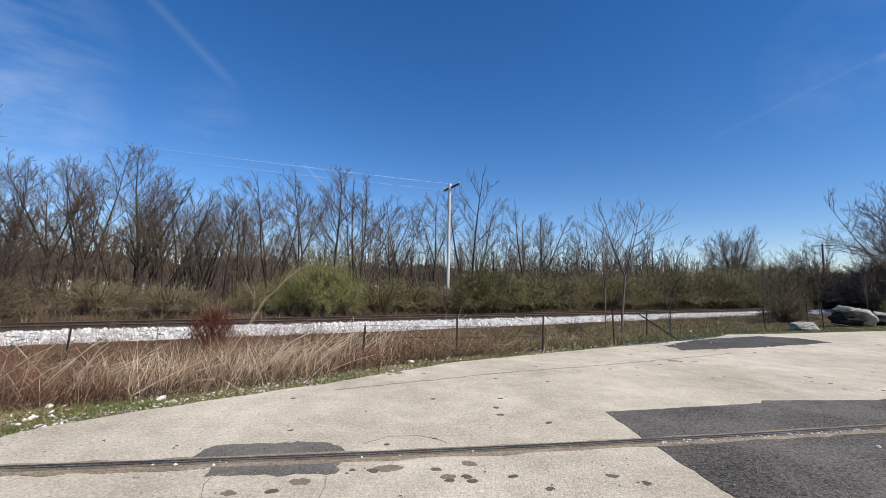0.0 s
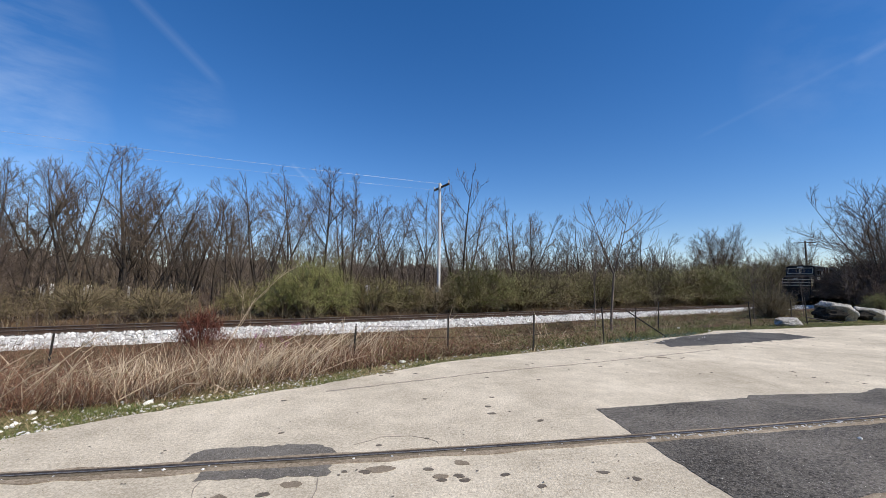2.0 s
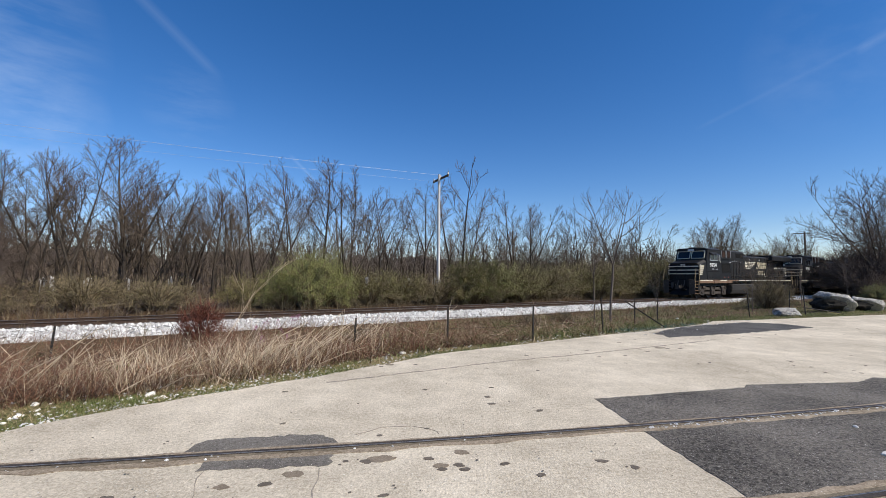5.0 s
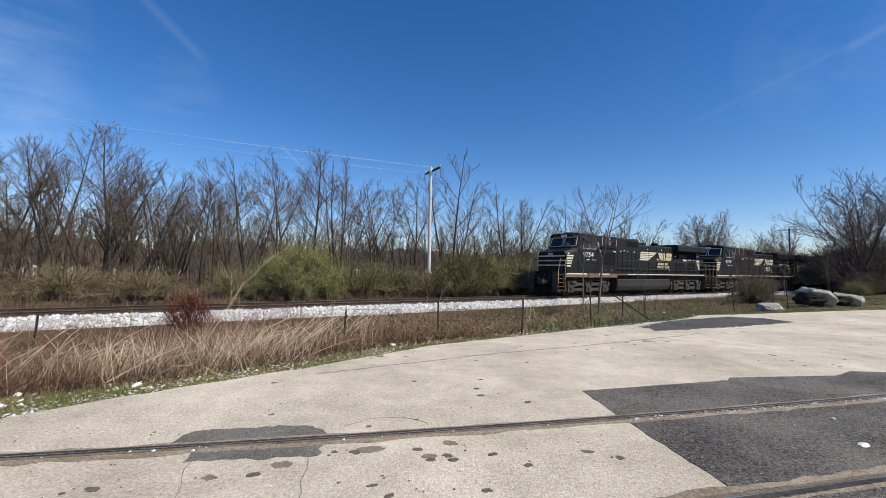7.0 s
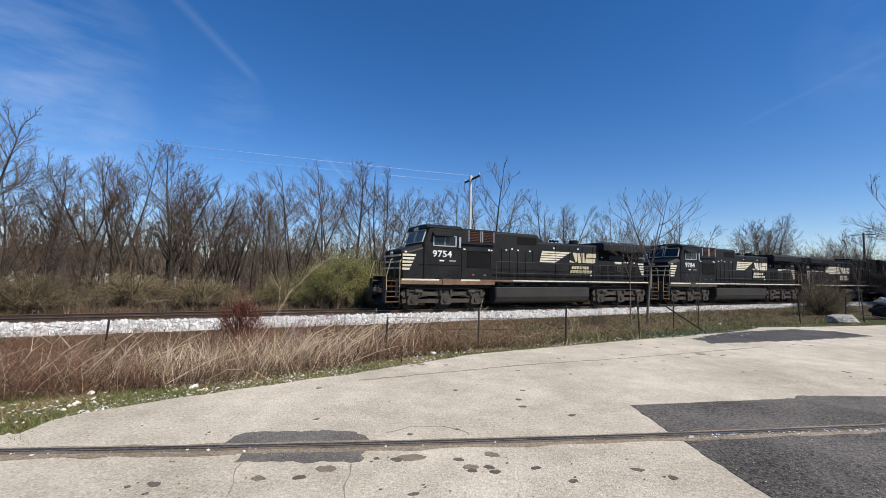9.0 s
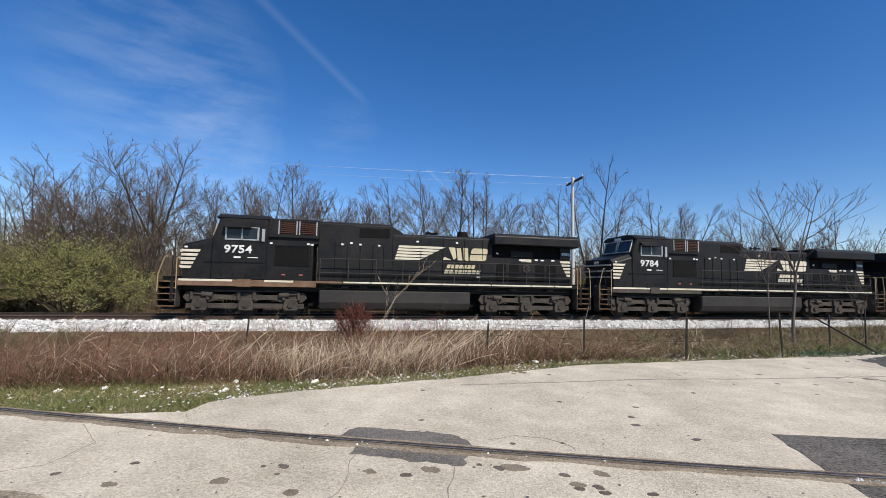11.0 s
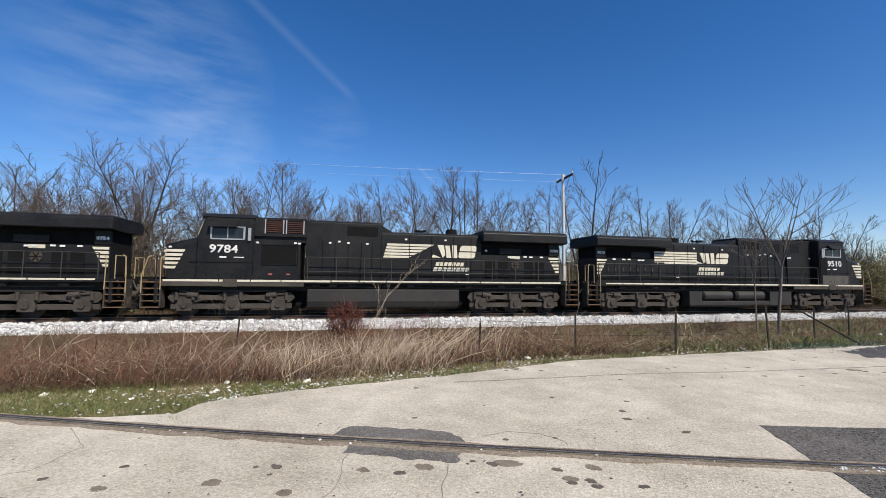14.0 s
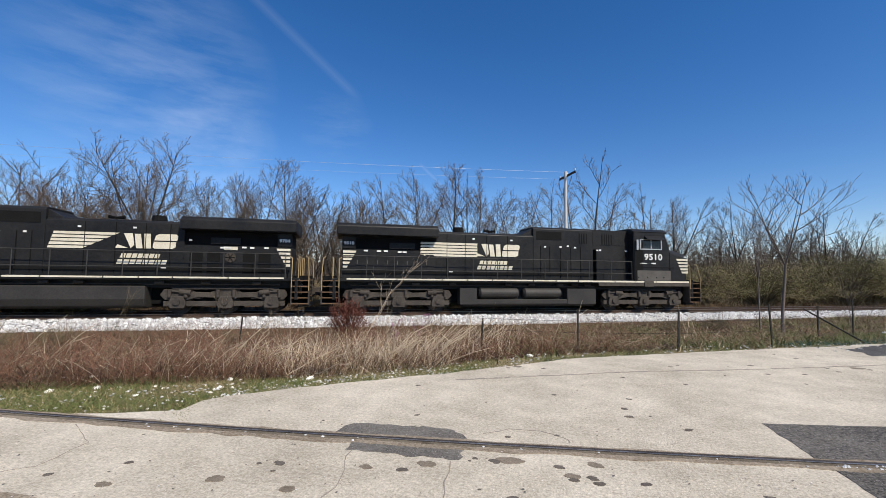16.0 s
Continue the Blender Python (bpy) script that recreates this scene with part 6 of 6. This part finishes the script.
def build_fence():
    for x, y, top, lean in ((0.33, 9.5, 0.80, 1), (2.44, 10.15, 0.80, 2), (4.78, 11.6, 0.92, -4), (-1.75, 9.3, 0.55, 3), (6.9, 14.1, 0.78, 1), (9.6, 17.6, 0.85, 2), (13.7, 17.7, 0.9, -9), (15.9, 17.4, 1.15, -10), (18.0, 20.6, 0.9, 4), (-8.6, 9.6, 0.3, 4)):
        q, d = to_qd(x, y)
        z = ground_z(q, d)
        bm = bmesh.new()
        h = top - z + 0.15
        box(bm, -0.022, 0.022, -0.004, 0.004, -0.15, h - 0.15)
        box(bm, -0.004, 0.004, 0.0, 0.03, -0.15, h - 0.15)
        for k in range(int(h / 0.12)):
            box(bm, -0.012, 0.012, -0.011, -0.003, k * 0.12, k * 0.12 + 0.03)
        post = part("fence_post", bm, M_POST)
        tagged(post, "dark steel fence post standing in the weeds", "fence post", "fence posts")
        post.matrix_basis = pose(x, y, z, 0, lean, 30)
    for a, b in (((6.1, 13.1, 0.75), (7.3, 13.0, -0.05)), ((15.6, 17.2, 0.3), (17.6, 17.6, 0.05))):
        bm = bmesh.new()
        rod(bm, a, b, 0.02)
        tagged(part("fallen_post", bm, M_POST), "dark fence post fallen against the brush", "fence post", "fence posts")
    # slack wires along the posts
    bm = bmesh.new()
    line = [(-1.75, 9.3), (0.33, 9.5), (2.44, 10.15), (4.78, 11.6), (6.9, 14.1), (9.6, 17.6), (13.7, 17.7)]
    for (xa, ya), (xb, yb) in zip(line, line[1:]):
        for z in (0.3, 0.55):
            rod(bm, (xa, ya, z), (xb, yb, z), 0.004, sides=4)
    tagged(part("fence_wire", bm, M_POST), "thin rusty wire strung between the posts", "wire")
    # green netting that lies in the verge
    rng = random.Random(3)
    v, f = [], []
    for i in range(900):
        x, y = rng.uniform(5.0, 9.0), 0
        y = 11.4 + (x - 5.0) * 0.62 + rng.gauss(0.3, 0.28)
        q, d = to_qd(x, y)
        blade(v, f, Vector((x, y, ground_z(q, d))), Vector((rng.gauss(0, .12), rng.gauss(0, .1), rng.uniform(0.02, .16))), 0.006, rng)
    tagged(raw("green_netting", v, f, M_NET), "torn green netting lying in the verge", "netting", kind="stuff")


def build_boulder(x, y, w, dp, h, seed, cuts, label, turn=0.0, dark=True, name="boulder"):
    """A rock split along flat faces: cuts are the faces' normals with their distances, in half-sizes of the rock."""
    rng = random.Random(seed)
    bm = bmesh.new()
    bmesh.ops.create_icosphere(bm, subdivisions=5, radius=1)
    off = Vector((rng.uniform(0, 50), rng.uniform(0, 50), 0))
    faces = [(Vector(n).normalized(), r) for n, r in cuts]
    faces += [(Vector((rng.gauss(0, 1), rng.gauss(0, 1), rng.gauss(0.1, 0.6))).normalized(), rng.uniform(0.82, 0.95)) for _ in range(9)]
    for vert in bm.verts:
        n = vert.co.normalized()
        r = 1.0
        for pl, far in faces:
            c = n.dot(pl)
            if c > 0.12:
                r = min(r, far / c)
        layer = math.sin((n.z * r + 0.25 * noise.noise(n * 1.5 + off)) * 17 + 2 * noise.noise(n * 2 + off))
        r += 0.05 * noise.noise(n * 2.2 + off) + 0.022 * layer + 0.035 * noise.noise(n * 7 + off) + 0.02 * noise.noise(n * 19 + off)
        vert.co = Vector((n.x * r * w / 2, n.y * r * dp / 2, max(-0.15, h * (0.42 + 0.62 * n.z * r))))
    q, d = to_qd(x, y)
    ob = part(name, bm, M_ROCK)
    tagged(ob, label, "boulder", "boulders at the edge of the lot")
    ob.matrix_basis = pose(x, y, min(0, ground_z(q, d)) - 0.02, 0, 0, turn)
    # black lump added low on the left, shade put in as colour
    if dark:
        bm = bmesh.new()
        bmesh.ops.create_icosphere(bm, subdivisions=3, radius=1)
        for vert in bm.verts:
            n = vert.co.normalized()
            r = 0.9 + 0.3 * noise.noise(n * 1.7 + off) + 0.12 * noise.noise(n * 4.5 + off)
            vert.co = Vector((-0.19 * w + n.x * r * w * 0.4, -0.05 * dp + n.y * r * dp * 0.46, max(-0.1, h * (0.34 + 0.36 * n.z * r))))
        part("dark_base", bm, M_ROCKSHADE, ob, "black lump that stands in for the shaded lower side of the rock")


def build_pole(q, d, top, material, arm_turn, label, arm=1.5, r=0.15):
    root = new("utility_pole")
    tagged(root, label, "utility pole", "utility poles")
    z = ground_z(q, d)
    bm = bmesh.new()
    rod(bm, (0, 0, z - 0.2), (0, 0, top), r, r * 0.72, 12)
    part("pole", bm, material, root)
    bm = bmesh.new()
    box(bm, -arm / 2, arm / 2, 0.1, 0.2, top - 0.42, top - 0.26)
    ca = part("crossarm", soften(bm, 0.01), M_WOODPOLE, root, "dark wooden crossarm")
    for x in (-arm / 2 + 0.08, 0, arm / 2 - 0.08):
        bm = bmesh.new()
        rod(bm, (x, 0.15, top - 0.27), (x, 0.15, top - 0.06), 0.06, 0.04, 8)
        part("insulator", bm, M_POLE, ca)
    root.matrix_basis = Matrix.Translation(tp(q, d, 0)) @ Matrix.Rotation(arm_turn, 4, "Z")
    return root


def build_wires():
    for k, (dq, z0) in enumerate(((0.0, 10.05), (0.6, 9.6))):
        pts = []
        for i in range(25):
            g = i / 24
            q = 17.35 - g * 95
            pts.append(tp(q, 30 + dq, z0 - 1.0 * (1 - (2 * g - 1) ** 2)))
        bm = bmesh.new()
        for a, b in zip(pts, pts[1:]):
            rod(bm, a, b, 0.0065 if k == 0 else 0.004, sides=4)
        tagged(part("power_line", bm, M_WIRE), "bright power line hung from the pale pole", "power line")


def far_sheds():
    rng = random.Random(14)
    for i in range(22):
        q, d = -34 + i * 3.1 + rng.uniform(-1, 1), rng.uniform(47, 53)
        bm = bmesh.new()
        w, h = rng.uniform(0.3, 0.9), rng.uniform(1.0, 1.5)
        prism(bm, [(-w / 2, 0), (w / 2, 0), (w / 2, h), (0, h + 0.25), (-w / 2, h)], -0.6, 0.6)
        shed = part("white_marker", bm, M_POLE)
        tagged(shed, "small white block far behind the trees", "shed", "white blocks behind the trees")
        shed.matrix_basis = Matrix.Translation(tp(q, d, ground_z(q, d))) @ Matrix.Rotation(TRACK, 4, "Z")


build_trees()
far_backdrop()
far_woods()
brush_band()
build_shrubs()
build_weeds()
build_fence()
OVERHANG = ((-0.8, -0.1, -0.8), 0.2), ((-0.55, -0.7, -0.85), 0.3), ((0.2, -0.12, 1.0), 0.66), ((0.75, -0.3, 0.55), 0.72)
build_boulder(19.3, 19.6, 1.85, 1.45, 1.08, 4, OVERHANG, "large pale grey boulder with an undercut dark side")
build_boulder(21.25, 20.0, 1.5, 1.15, 0.74, 9, OVERHANG[:3], "grey boulder beside the largest one", -12)
build_boulder(15.1, 17.4, 1.25, 0.8, 0.44, 15, (((-0.2, -0.2, 1), 0.5), ((0.6, -0.5, 0.3), 0.7)), "small pale slab of rock on the grass", 10, False)
build_pole(17.35, 30, 10.1, M_POLE, radians(-65), "tall pale utility pole with a dark crossarm", arm=2.9)
build_pole(104.6, 34, 11.0, M_WOODPOLE, TRACK - 1.0, "dark wooden utility pole far along the line", arm=3.4, r=0.2)
build_wires()
far_sheds()

# ---- what moves ----
def motions():
    # seconds, way of the lead locomotive's middle along the main line
    run = [(0.0, 92.5), (1.0, 84.2), (2.0, 75.8), (3.0, 67.3), (3.5, 63.05), (6.0, 42.13), (6.5, 38.01), (7.0, 33.86), (7.5, 29.78), (8.0, 25.79), (8.5, 21.86), (9.0, 17.95), (9.5, 13.98), (10.0, 10.05),
           (12.5, -8.85), (13.0, -12.58), (13.5, -16.31), (14.0, -20.07), (14.5, -23.8), (15.0, -27.47), (15.5, -31.14), (16.0, -34.8)]
    turn = Matrix.Rotation(TRACK, 4, "Z")
    back_turn = Matrix.Rotation(TRACK + math.pi, 4, "Z")
    for loco, off, m in ((LEAD, 0.0, turn), (SECOND, 22.3, turn), (THIRD, 44.9, back_turn)):
        walk(loco, [(t, Matrix.Translation(tp(s + off, CENTRE, RAIL_Z + 0.18)) @ m) for t, s in run])
    steps = [i * 0.1 for i in range(161)]
    for ws, dx in SPINNING:
        loco = ws.parent.parent
        sign = -1 if loco is THIRD else 1
        rows = []
        for t in steps:
            s = lerp_table(run, t)
            rows.append((t, pose(dx, 0, 0.352, 0, math.degrees((s - 92.5) / 0.53) * sign, 0)))
        walk(ws, rows)


motions()
